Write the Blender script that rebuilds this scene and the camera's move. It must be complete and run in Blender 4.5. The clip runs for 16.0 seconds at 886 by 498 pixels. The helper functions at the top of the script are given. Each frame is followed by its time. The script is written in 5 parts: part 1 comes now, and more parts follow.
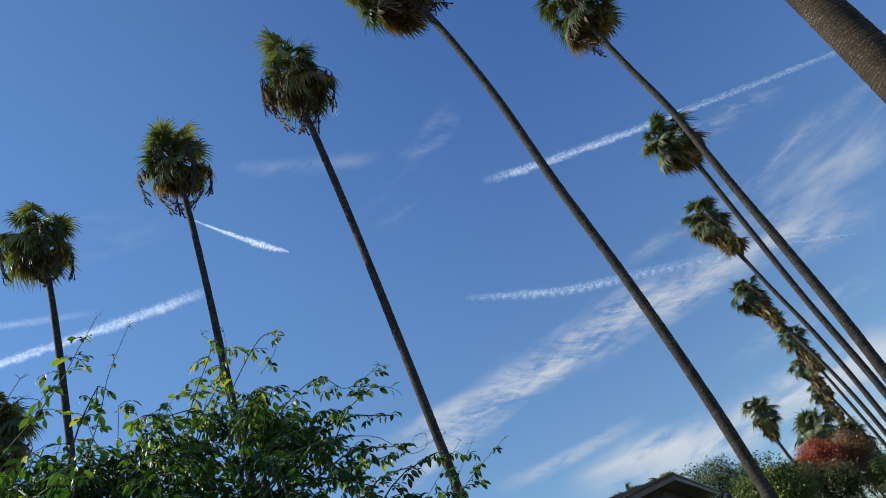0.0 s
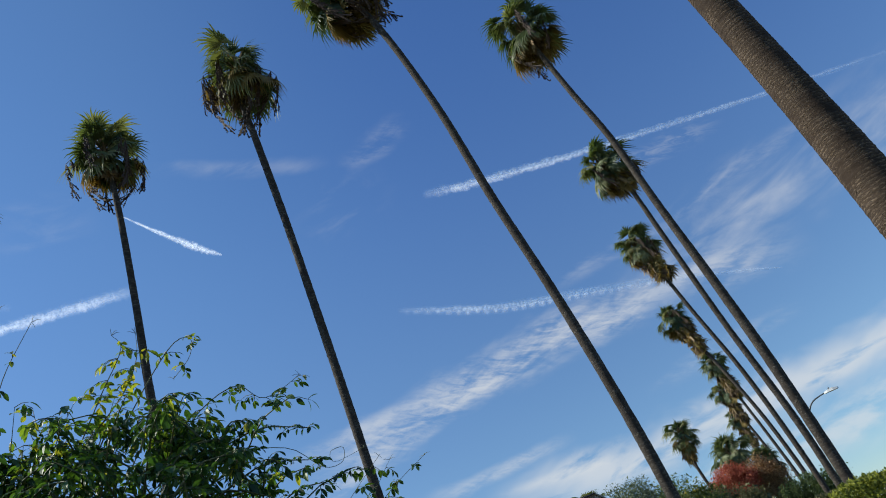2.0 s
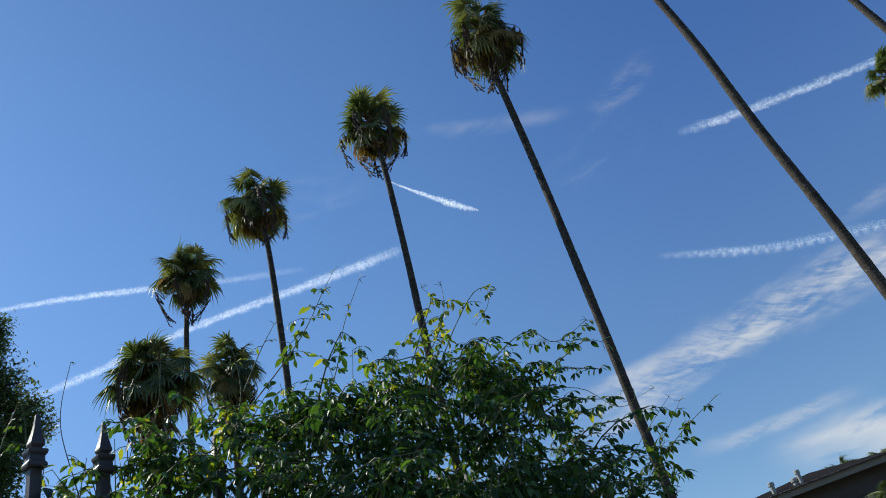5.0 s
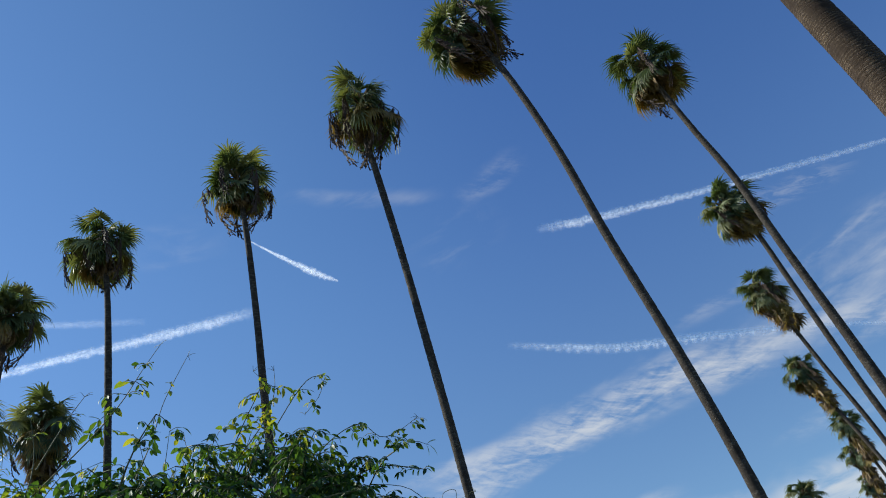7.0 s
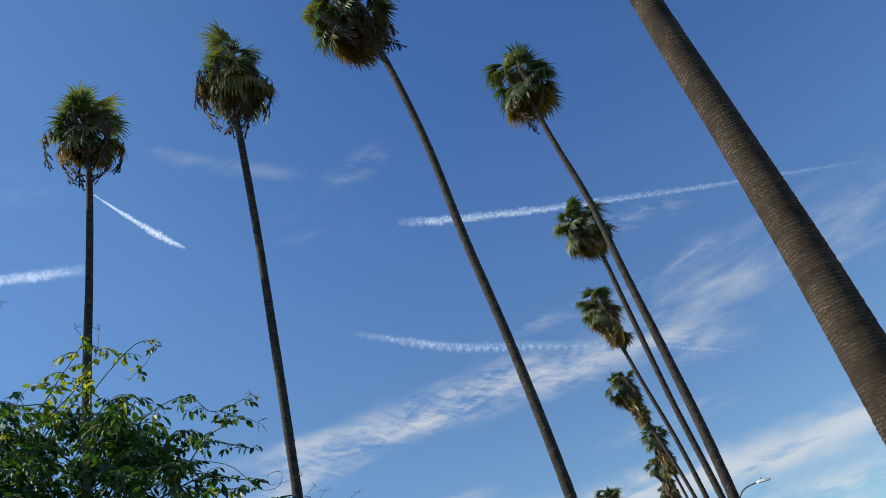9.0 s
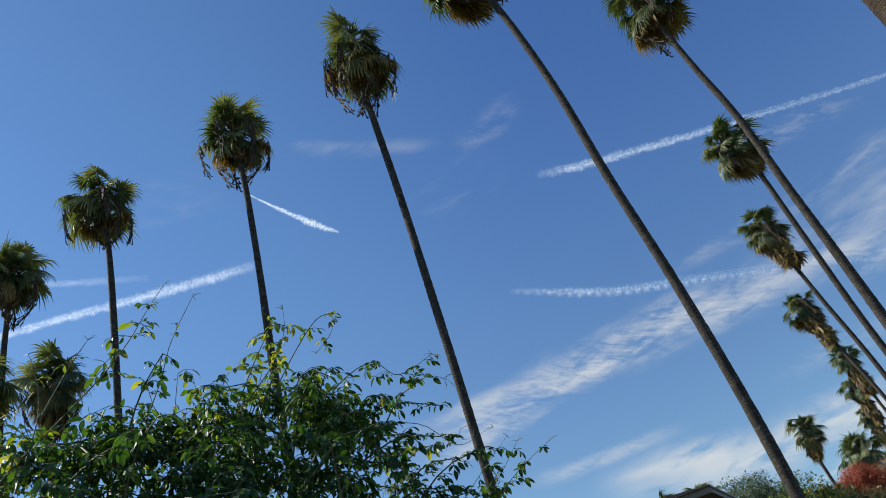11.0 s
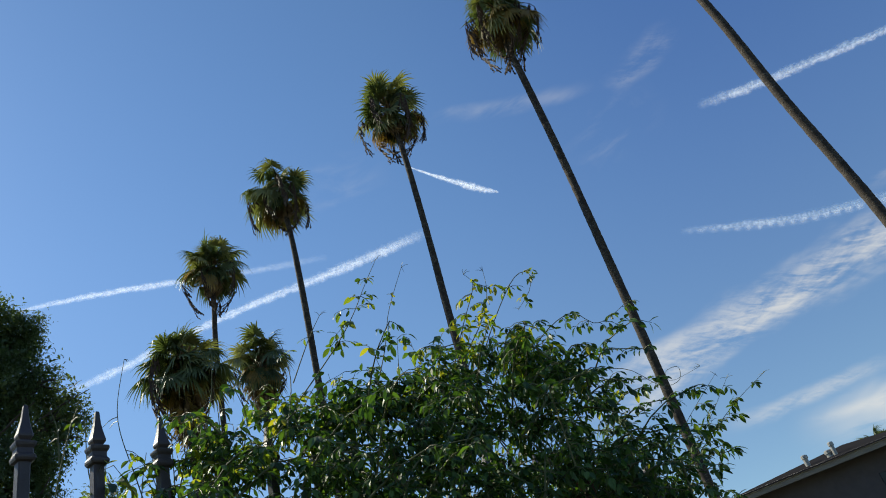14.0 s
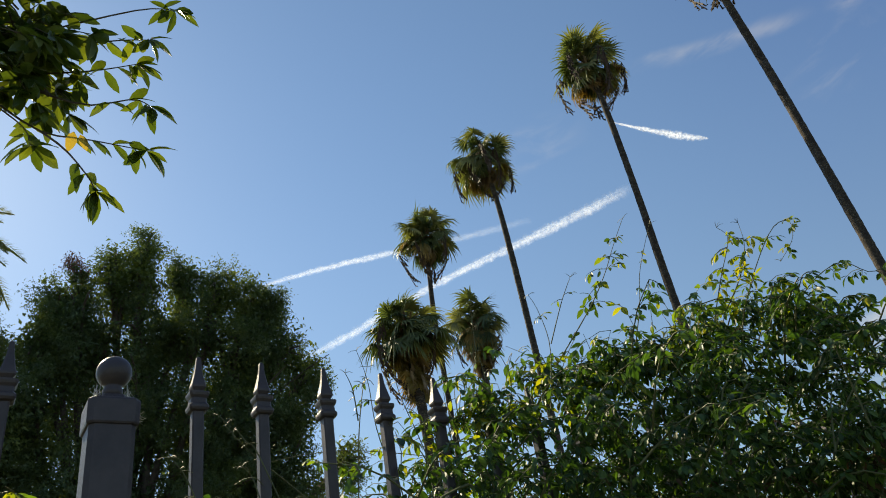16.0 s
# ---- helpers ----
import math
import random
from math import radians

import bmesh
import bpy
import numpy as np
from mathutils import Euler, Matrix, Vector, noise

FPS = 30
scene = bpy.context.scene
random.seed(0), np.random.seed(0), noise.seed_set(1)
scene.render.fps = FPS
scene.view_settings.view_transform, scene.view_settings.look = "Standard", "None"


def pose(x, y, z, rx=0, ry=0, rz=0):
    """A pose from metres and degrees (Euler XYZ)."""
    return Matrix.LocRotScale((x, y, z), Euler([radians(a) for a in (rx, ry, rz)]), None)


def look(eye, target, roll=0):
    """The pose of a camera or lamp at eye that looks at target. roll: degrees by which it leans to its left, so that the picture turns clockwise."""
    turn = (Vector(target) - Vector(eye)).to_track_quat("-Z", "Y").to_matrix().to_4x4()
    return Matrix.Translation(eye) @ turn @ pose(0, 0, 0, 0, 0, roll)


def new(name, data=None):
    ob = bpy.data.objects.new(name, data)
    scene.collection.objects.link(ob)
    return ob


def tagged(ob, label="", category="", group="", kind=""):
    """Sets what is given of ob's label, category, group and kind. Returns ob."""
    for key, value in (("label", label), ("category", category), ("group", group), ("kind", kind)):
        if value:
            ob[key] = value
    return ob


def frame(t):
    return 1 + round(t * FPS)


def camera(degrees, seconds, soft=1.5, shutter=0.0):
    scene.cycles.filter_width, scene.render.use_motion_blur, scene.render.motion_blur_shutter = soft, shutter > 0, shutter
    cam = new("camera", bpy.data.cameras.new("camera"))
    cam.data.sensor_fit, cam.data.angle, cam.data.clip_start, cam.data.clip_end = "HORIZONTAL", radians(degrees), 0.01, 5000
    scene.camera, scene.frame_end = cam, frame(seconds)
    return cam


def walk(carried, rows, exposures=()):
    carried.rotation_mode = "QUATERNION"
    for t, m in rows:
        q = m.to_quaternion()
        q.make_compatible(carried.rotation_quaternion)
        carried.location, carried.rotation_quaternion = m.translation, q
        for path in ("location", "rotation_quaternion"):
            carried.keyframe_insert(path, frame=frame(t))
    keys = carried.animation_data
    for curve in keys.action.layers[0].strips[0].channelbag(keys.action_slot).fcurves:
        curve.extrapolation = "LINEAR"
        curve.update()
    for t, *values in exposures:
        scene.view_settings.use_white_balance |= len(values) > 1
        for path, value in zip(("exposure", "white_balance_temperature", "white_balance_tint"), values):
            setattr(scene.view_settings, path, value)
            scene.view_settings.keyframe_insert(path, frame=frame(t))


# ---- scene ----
cam = camera(61.5, 16.0, 1.0)
ROWS = [
    (0, 0.0001, -0.0010, 1.5009, 122.540, 21.032, 35.416),
    (0.5, 0.0016, -0.0084, 1.5062, 122.093, 20.516, 34.525),
    (1, 0.0090, -0.0099, 1.4997, 122.004, 20.591, 33.716),
    (1.5, 0.0098, 0.0137, 1.5031, 122.191, 20.719, 31.282),
    (2, 0.0056, 0.0322, 1.5053, 121.355, 20.961, 29.276),
    (2.5, -0.0021, 0.0258, 1.5032, 120.859, 20.311, 29.932),
    (3, -0.0286, -0.0196, 1.4977, 121.563, 16.004, 38.300),
    (3.5, -0.0356, -0.0528, 1.4885, 121.986, 14.455, 43.281),
    (4, -0.0329, -0.0687, 1.4789, 122.146, 13.764, 46.547),
    (4.2, -0.0340, -0.0692, 1.4790, 122.239, 13.741, 48.006),
    (6.3, 0.0473, -0.0947, 1.4950, 125.171, 14.141, 47.745),
    (6.5, 0.0473, -0.0906, 1.4967, 125.751, 14.548, 43.726),
    (7, 0.0488, -0.0734, 1.5036, 125.784, 14.268, 35.440),
    (7.5, 0.0500, -0.0706, 1.5035, 124.228, 13.392, 30.234),
    (8, 0.0526, -0.0678, 1.5030, 122.436, 13.798, 23.934),
    (8.2, 0.0532, -0.0674, 1.5029, 122.146, 14.012, 21.741),
    (10.3, -0.0153, -0.0087, 1.5240, 121.329, 15.704, 24.885),
    (10.5, -0.0160, -0.0110, 1.5233, 121.644, 15.542, 29.396),
    (11, -0.0238, -0.0162, 1.5195, 122.042, 15.538, 36.350),
    (11.5, -0.0242, -0.0328, 1.5108, 122.565, 15.750, 40.657),
    (12, -0.0243, -0.0506, 1.5109, 122.645, 15.468, 43.934),
    (12.5, -0.0274, -0.0549, 1.5120, 122.655, 15.805, 45.630),
    (13, -0.0312, -0.0571, 1.5123, 122.993, 16.173, 46.874),
    (13.5, -0.0298, -0.0727, 1.5083, 122.940, 16.129, 48.146),
    (14, -0.0349, -0.1147, 1.5004, 122.532, 14.429, 50.978),
    (14.5, -0.0608, -0.1439, 1.5019, 120.925, 12.813, 53.580),
    (15, -0.0740, -0.1765, 1.5104, 121.632, 9.803, 61.334),
    (15.5, -0.0800, -0.2038, 1.5135, 122.334, 9.082, 65.279),
    (16, -0.0755, -0.2099, 1.5139, 122.761, 9.036, 66.456),
]
walk(cam, [(t, pose(x, y, z, rx, ry, rz)) for t, x, y, z, rx, ry, rz in ROWS], [(0.0, 0.09, 6250, 3), (8.0, 0.09, 6250, 3), (13.0, 0.15, 6600, 2), (14.5, 0.29, 7300, 2), (16.0, 0.45, 8700, 3)])

# ---- light: a clear late-autumn day, sun to the west of the palms ----
SUN_AZ, SUN_EL = 106.0, 38.5
world = bpy.data.worlds.new("sky")
scene.world = world
world.use_nodes = True
wt = world.node_tree
wt.nodes.clear()


def calc(tree, op, a, b=0.0, c=0.0):
    n = tree.nodes.new("ShaderNodeMath")
    n.operation = op
    for k, v in enumerate((a, b, c)):
        if isinstance(v, (int, float)):
            n.inputs[k].default_value = v
        else:
            tree.links.new(v, n.inputs[k])
    return n.outputs[0]


def ramp(tree, value, lo, hi):
    """Smooth step of value from lo to hi."""
    n = tree.nodes.new("ShaderNodeMapRange")
    n.interpolation_type = "SMOOTHSTEP"
    tree.links.new(value, n.inputs[0])
    n.inputs[1].default_value, n.inputs[2].default_value = lo, hi
    return n.outputs[0]


def sky_noise(az, el, sx, sy, shear, scale, detail, rough=0.6, warp=0.0):
    """Noise over the sky in degrees, drawn out along a sheared direction."""
    comb = wt.nodes.new("ShaderNodeCombineXYZ")
    wt.links.new(calc(wt, "MULTIPLY", calc(wt, "MULTIPLY_ADD", el, -shear, az), sx), comb.inputs[0])
    wt.links.new(calc(wt, "MULTIPLY", calc(wt, "MULTIPLY_ADD", az, shear, el), sy), comb.inputs[1])
    n = wt.nodes.new("ShaderNodeTexNoise")
    n.inputs["Scale"].default_value, n.inputs["Detail"].default_value = scale, detail
    n.inputs["Roughness"].default_value, n.inputs["Distortion"].default_value = rough, warp
    wt.links.new(comb.outputs[0], n.inputs["Vector"])
    return n.outputs[0]


tc = wt.nodes.new("ShaderNodeTexCoord")
sep = wt.nodes.new("ShaderNodeSeparateXYZ")
wt.links.new(tc.outputs["Generated"], sep.inputs[0])
AZ = calc(wt, "MULTIPLY", calc(wt, "ARCTAN2", calc(wt, "MULTIPLY", sep.outputs[0], -1.0), sep.outputs[1]), 57.29578)
EL = calc(wt, "MULTIPLY", calc(wt, "ARCSINE", sep.outputs[2]), 57.29578)


drift = sky_noise(AZ, EL, 0.16, 0.30, 0.10, 1.0, 3.0, 0.55, 0.3)
DRIFT = calc(wt, "SUBTRACT", drift, 0.5)


def band(a, b, c, width, left, right, fade, noise_out, lo, hi, amount):
    """A streak of cirrus: its height is a + b az + c az^2 degrees, its half width is width, from azimuth left down to right."""
    mid = calc(wt, "MULTIPLY_ADD", calc(wt, "MULTIPLY_ADD", AZ, c, b), AZ, a)
    off = calc(wt, "ABSOLUTE", calc(wt, "SUBTRACT", calc(wt, "MULTIPLY_ADD", DRIFT, min(4.2, 1.7 * width), EL), mid))
    across = calc(wt, "SUBTRACT", 1.0, ramp(wt, calc(wt, "DIVIDE", off, width), 0.0, 1.15))
    ends = calc(wt, "MULTIPLY", ramp(wt, AZ, right, right + fade), calc(wt, "SUBTRACT", 1.0, ramp(wt, AZ, left - fade, left)))
    return calc(wt, "MULTIPLY", calc(wt, "MULTIPLY", across, ends), calc(wt, "MULTIPLY", ramp(wt, noise_out, lo, hi), amount))


fine = sky_noise(AZ, EL, 0.15, 0.50, 0.10, 1.0, 9.0, 0.57, 0.4)
ripple = sky_noise(AZ, EL, 0.55, 2.2, -0.35, 1.0, 7.0, 0.62, 0.8)
broad = sky_noise(AZ, EL, 0.11, 0.42, 0.05, 1.0, 9.0, 0.58, 0.5)
wisp = calc(wt, "MULTIPLY_ADD", ripple, 0.30, calc(wt, "MULTIPLY", fine, 0.70))
clouds = [
    band(18.50, 0.158, -0.0072, 2.1, 36.0, -9.0, 8.0, wisp, 0.36, 0.64, 0.54),
    band(18.10, 0.158, -0.0072, 1.5, 31.0, 3.0, 6.0, wisp, 0.36, 0.60, 0.40),
    band(20.6, -0.02, 0.0, 3.3, 7.0, -60.0, 9.0, fine, 0.34, 0.78, 0.40),
    band(23.2, -0.02, 0.0, 0.9, 11.0, -16.0, 5.0, wisp, 0.40, 0.72, 0.26),
    band(21.2, -0.09, 0.0, 0.8, 37.0, 23.0, 6.0, wisp, 0.36, 0.66, 0.30),
    band(15.6, 0.0, 0.0, 0.9, 37.0, 27.0, 4.0, wisp, 0.38, 0.66, 0.26),
    band(12.2, 0.0, 0.0, 0.75, 27.0, 13.0, 5.0, wisp, 0.36, 0.62, 0.42),
    band(8.6, 0.09, 0.0, 0.55, 22.0, 9.0, 5.0, wisp, 0.36, 0.60, 0.40),
    band(8.9, 0.01, 0.0016, 2.0, 23.0, -40.0, 9.0, broad, 0.34, 0.52, 0.68),
    band(5.2, 0.0, 0.0, 2.2, 16.0, -40.0, 8.0, broad, 0.40, 0.60, 0.55),
    band(13.2, -0.05, 0.0, 0.9, 8.0, -6.0, 5.0, wisp, 0.44, 0.70, 0.30),
    band(34.95, 0.157, 0.0, 0.75, 41.0, 23.0, 5.0, fine, 0.36, 0.7, 0.17),
    band(41.7, -0.17, 0.0, 1.2, 23.5, 14.0, 4.0, wisp, 0.40, 0.70, 0.26),
    band(34.5, 0.02, 0.0, 2.6, 30.0, 18.0, 5.0, fine, 0.46, 0.76, 0.12),
    band(38.5, 0.0, 0.0, 2.2, 55.0, 44.0, 5.0, fine, 0.44, 0.74, 0.12),
    band(27.9, 0.05, 0.0, 1.1, 3.0, -9.0, 4.0, ripple, 0.38, 0.70, 0.18),
]
veil = clouds[0]
for c in clouds[1:]:
    veil = calc(wt, "SUBTRACT", calc(wt, "ADD", veil, c), calc(wt, "MULTIPLY", veil, c))
sky = wt.nodes.new("ShaderNodeTexSky")
sky.sky_type, sky.sun_disc = "NISHITA", False
sky.sun_elevation, sky.sun_rotation = radians(SUN_EL), radians(360.0 - SUN_AZ)
sky.altitude = 1800.0
sky.air_density, sky.dust_density, sky.ozone_density = 1.0, 0.5, 4.0
deep = wt.nodes.new("ShaderNodeMix")
deep.data_type, deep.blend_type = "RGBA", "MULTIPLY"
deep.inputs[0].default_value = 1.0
wt.links.new(sky.outputs[0], deep.inputs[6])
tone = wt.nodes.new("ShaderNodeMix")
tone.data_type = "RGBA"
wt.links.new(ramp(wt, EL, 6.0, 48.0), tone.inputs[0])
tone.inputs[6].default_value = (0.99, 1.0, 0.99, 1.0)
side = wt.nodes.new("ShaderNodeMix")
side.data_type = "RGBA"
wt.links.new(ramp(wt, AZ, 8.0, 46.0), side.inputs[0])
side.inputs[6].default_value = (0.69, 0.85, 1.12, 1.0)
side.inputs[7].default_value = (0.88, 1.01, 1.12, 1.0)
wt.links.new(side.outputs[2], tone.inputs[7])
wt.links.new(tone.outputs[2], deep.inputs[7])
haze = wt.nodes.new("ShaderNodeVectorMath")
haze.operation = "SCALE"
wt.links.new(deep.outputs[2], haze.inputs[0])
wt.links.new(calc(wt, "MULTIPLY_ADD", ramp(wt, EL, -8.0, 34.0), 0.36, 0.68), haze.inputs[3])
mix = wt.nodes.new("ShaderNodeMix")
mix.data_type = "RGBA"
wt.links.new(veil, mix.inputs[0])
wt.links.new(haze.outputs[0], mix.inputs[6])
mix.inputs[7].default_value = (5.25, 5.05, 5.1, 1.0)
bg = wt.nodes.new("ShaderNodeBackground")
bg.inputs[1].default_value = 0.138
wt.links.new(mix.outputs[2], bg.inputs[0])
wo = wt.nodes.new("ShaderNodeOutputWorld")
wt.links.new(bg.outputs[0], wo.inputs[0])

sun_data = bpy.data.lights.new("sun", "SUN")
sun_data.energy, sun_data.angle, sun_data.color = 5.0, radians(0.53), (1.0, 0.93, 0.82)
sun = new("sun", sun_data)
SUN_DIR = Vector((-math.sin(radians(SUN_AZ)) * math.cos(radians(SUN_EL)), math.cos(radians(SUN_AZ)) * math.cos(radians(SUN_EL)), math.sin(radians(SUN_EL))))
sun.matrix_world = look(SUN_DIR * 60, (0, 0, 0))

# ---- materials ----


def surface(name, colors, scale=6.0, rough=0.7, bump=0.2, bump_scale=40.0, metal=0.0, spread_by="", translucent=0.0, glow_color=None, stretch=(1, 1, 1), spec=0.4):
    """A surface of two or three colours mixed by noise at two scales, varied piece by piece where spread_by is 'object' or 'island'."""
    m = bpy.data.materials.new(name)
    m.use_nodes = True
    t = m.node_tree
    bsdf = t.nodes["Principled BSDF"]
    co = t.nodes.new("ShaderNodeTexCoord")
    mp = t.nodes.new("ShaderNodeMapping")
    mp.inputs["Scale"].default_value = stretch
    t.links.new(co.outputs["Object"], mp.inputs[0])
    n1 = t.nodes.new("ShaderNodeTexNoise")
    n1.inputs["Scale"].default_value, n1.inputs["Detail"].default_value, n1.inputs["Roughness"].default_value = scale, 8.0, 0.65
    t.links.new(mp.outputs[0], n1.inputs["Vector"])
    fac = n1.outputs[0]
    if spread_by == "object":
        oi = t.nodes.new("ShaderNodeObjectInfo")
        fac = calc(t, "MULTIPLY_ADD", oi.outputs["Random"], 0.6, calc(t, "MULTIPLY_ADD", fac, 0.6, -0.1))
    elif spread_by == "island":
        ge = t.nodes.new("ShaderNodeNewGeometry")
        fac = calc(t, "MULTIPLY_ADD", ge.outputs["Random Per Island"], 0.7, calc(t, "MULTIPLY_ADD", fac, 0.5, -0.1))
    cr = t.nodes.new("ShaderNodeValToRGB")
    els = cr.color_ramp.elements
    while len(els) < len(colors):
        els.new(0.5)
    for k, c in enumerate(colors):
        els[k].position = 0.2 + 0.6 * k / max(1, len(colors) - 1)
        els[k].color = (*c, 1.0)
    t.links.new(fac, cr.inputs[0])
    t.links.new(cr.outputs[0], bsdf.inputs["Base Color"])
    n2 = t.nodes.new("ShaderNodeTexNoise")
    n2.inputs["Scale"].default_value, n2.inputs["Detail"].default_value = bump_scale, 6.0
    t.links.new(mp.outputs[0], n2.inputs["Vector"])
    rr = t.nodes.new("ShaderNodeMapRange")
    rr.inputs[3].default_value, rr.inputs[4].default_value = max(0.05, rough - 0.15), min(1.0, rough + 0.15)
    t.links.new(n2.outputs[0], rr.inputs[0])
    t.links.new(rr.outputs[0], bsdf.inputs["Roughness"])
    bsdf.inputs["Metallic"].default_value = metal
    bsdf.inputs["Specular IOR Level"].default_value = spec
    if bump:
        bp = t.nodes.new("ShaderNodeBump")
        bp.inputs["Strength"].default_value, bp.inputs["Distance"].default_value = bump, 0.02
        t.links.new(n2.outputs[0], bp.inputs["Height"])
        t.links.new(bp.outputs[0], bsdf.inputs["Normal"])
    if translucent:
        tr = t.nodes.new("ShaderNodeBsdfTranslucent")
        if glow_color:
            mx = t.nodes.new("ShaderNodeMix")
            mx.data_type, mx.blend_type = "RGBA", "MULTIPLY"
            mx.inputs[0].default_value = 1.0
            t.links.new(cr.outputs[0], mx.inputs[6])
            mx.inputs[7].default_value = (*glow_color, 1.0)
            t.links.new(mx.outputs[2], tr.inputs[0])
        else:
            t.links.new(cr.outputs[0], tr.inputs[0])
        ms = t.nodes.new("ShaderNodeMixShader")
        ms.inputs[0].default_value = translucent
        t.links.new(bsdf.outputs[0], ms.inputs[1])
        t.links.new(tr.outputs[0], ms.inputs[2])
        t.links.new(ms.outputs[0], t.nodes["Material Output"].inputs[0])
    return m


def bark_material(name, colors, ring, depth, pale, pale_color, flecks=34.0):
    """Palm bark: rough grey-brown with broken ring scars every `ring` metres."""
    m = surface(name, colors, 5.0, 0.85, 0.0, 60.0, spec=0.2)
    t = m.node_tree
    bsdf = t.nodes["Principled BSDF"]
    co = t.nodes.new("ShaderNodeTexCoord")
    sp = t.nodes.new("ShaderNodeSeparateXYZ")
    t.links.new(co.outputs["Object"], sp.inputs[0])
    wob = t.nodes.new("ShaderNodeTexNoise")
    wob.inputs["Scale"].default_value, wob.inputs["Detail"].default_value = 7.0, 4.0
    t.links.new(co.outputs["Object"], wob.inputs["Vector"])
    z = calc(t, "MULTIPLY_ADD", wob.outputs[0], ring * 2.2, sp.outputs[2])
    saw = calc(t, "FRACT", calc(t, "DIVIDE", z, ring))
    patch = t.nodes.new("ShaderNodeTexNoise")
    patch.inputs["Scale"].default_value, patch.inputs["Detail"].default_value, patch.inputs["Roughness"].default_value = flecks, 6.0, 0.7
    flat = t.nodes.new("ShaderNodeMapping")
    flat.inputs["Scale"].default_value = (1.0, 1.0, 2.6)
    t.links.new(co.outputs["Object"], flat.inputs[0])
    t.links.new(flat.outputs[0], patch.inputs["Vector"])
    streak = t.nodes.new("ShaderNodeTexNoise")
    streak.inputs["Scale"].default_value, streak.inputs["Detail"].default_value = 5.0, 5.0
    t.links.new(co.outputs["Object"], streak.inputs["Vector"])
    high = calc(t, "MULTIPLY", calc(t, "MULTIPLY", calc(t, "POWER", saw, 1.8), ramp(t, patch.outputs[0], 0.41, 0.56)), ramp(t, streak.outputs[0], 0.36, 0.62))
    both = calc(t, "MULTIPLY_ADD", patch.outputs[0], 0.5, high)
    bp = t.nodes.new("ShaderNodeBump")
    bp.inputs["Strength"].default_value, bp.inputs["Distance"].default_value = depth, ring * 0.12 + 0.005
    t.links.new(both, bp.inputs["Height"])
    t.links.new(bp.outputs[0], bsdf.inputs["Normal"])
    old = bsdf.inputs["Base Color"].links[0].from_socket
    mx = t.nodes.new("ShaderNodeMix")
    mx.data_type = "RGBA"
    t.links.new(calc(t, "MULTIPLY", high, pale), mx.inputs[0])
    t.links.new(old, mx.inputs[6])
    mx.inputs[7].default_value = (*pale_color, 1.0)
    t.links.new(mx.outputs[2], bsdf.inputs["Base Color"])
    return m


BARK = bark_material("palm_bark", [(0.022, 0.017, 0.014), (0.048, 0.039, 0.032), (0.086, 0.070, 0.057)], 0.12, 1.0, 0.75, (0.27, 0.235, 0.19), 15.0)
BARK_NEAR = bark_material("palm_bark_near", [(0.028, 0.018, 0.012), (0.044, 0.029, 0.019), (0.070, 0.047, 0.032)], 0.028, 1.0, 0.85, (0.40, 0.30, 0.21), 46.0)
FROND = surface("palm_frond", [(0.060, 0.086, 0.038), (0.125, 0.155, 0.066), (0.27, 0.26, 0.12)], 1.5, 0.52, 0.15, 30.0, spread_by="object", translucent=0.26, glow_color=(1.35, 1.45, 0.6), spec=0.40)
FROND_OLD = surface("yellowing_frond", [(0.16, 0.12, 0.04), (0.26, 0.20, 0.06), (0.34, 0.24, 0.09)], 2.0, 0.6, 0.2, 30.0, spread_by="object", translucent=0.3, glow_color=(1.3, 1.1, 0.6))
FROND_DEAD = surface("dead_frond", [(0.11, 0.072, 0.038), (0.22, 0.15, 0.085), (0.36, 0.26, 0.15)], 2.0, 0.8, 0.3, 30.0, spread_by="object", translucent=0.15)
FRUIT = surface("palm_fruit_stalk", [(0.035, 0.022, 0.014), (0.09, 0.05, 0.03)], 9.0, 0.7, 0.3, 60.0)
LEAF_DARK = surface("tree_leaf", [(0.042, 0.068, 0.036), (0.075, 0.112, 0.048), (0.19, 0.23, 0.060)], 0.8, 0.50, 0.1, 30.0, translucent=0.40, glow_color=(1.6, 1.6, 0.7))
LEAF_VINE = surface("vine_leaf", [(0.026, 0.053, 0.021), (0.050, 0.102, 0.033), (0.105, 0.175, 0.047)], 9.0, 0.46, 0.10, 90.0, spread_by="island", translucent=0.34, glow_color=(1.45, 1.7, 0.48), spec=0.34)
LEAF_YOUNG = surface("young_vine_leaf", [(0.075, 0.14, 0.030), (0.13, 0.21, 0.038), (0.28, 0.29, 0.045)], 9.0, 0.38, 0.15, 90.0, spread_by="island", translucent=0.58, glow_color=(1.7, 1.6, 0.5), spec=0.5)
STEM = surface("vine_stem", [(0.07, 0.085, 0.03), (0.13, 0.13, 0.055)], 12.0, 0.6, 0.2, 80.0)
WOOD = surface("tree_bark", [(0.06, 0.045, 0.035), (0.13, 0.105, 0.085)], 8.0, 0.9, 0.5, 40.0)
LEAF_BROAD = surface("broad_leaf", [(0.030, 0.055, 0.016), (0.060, 0.095, 0.022), (0.115, 0.150, 0.035)], 5.0, 0.35, 0.15, 50.0, spread_by="island", translucent=0.40, glow_color=(1.8, 1.7, 0.6), spec=0.55)
LEAF_GOLD = surface("yellow_leaf", [(0.45, 0.30, 0.03), (0.55, 0.38, 0.05)], 8.0, 0.45, 0.15, 50.0, translucent=0.5)
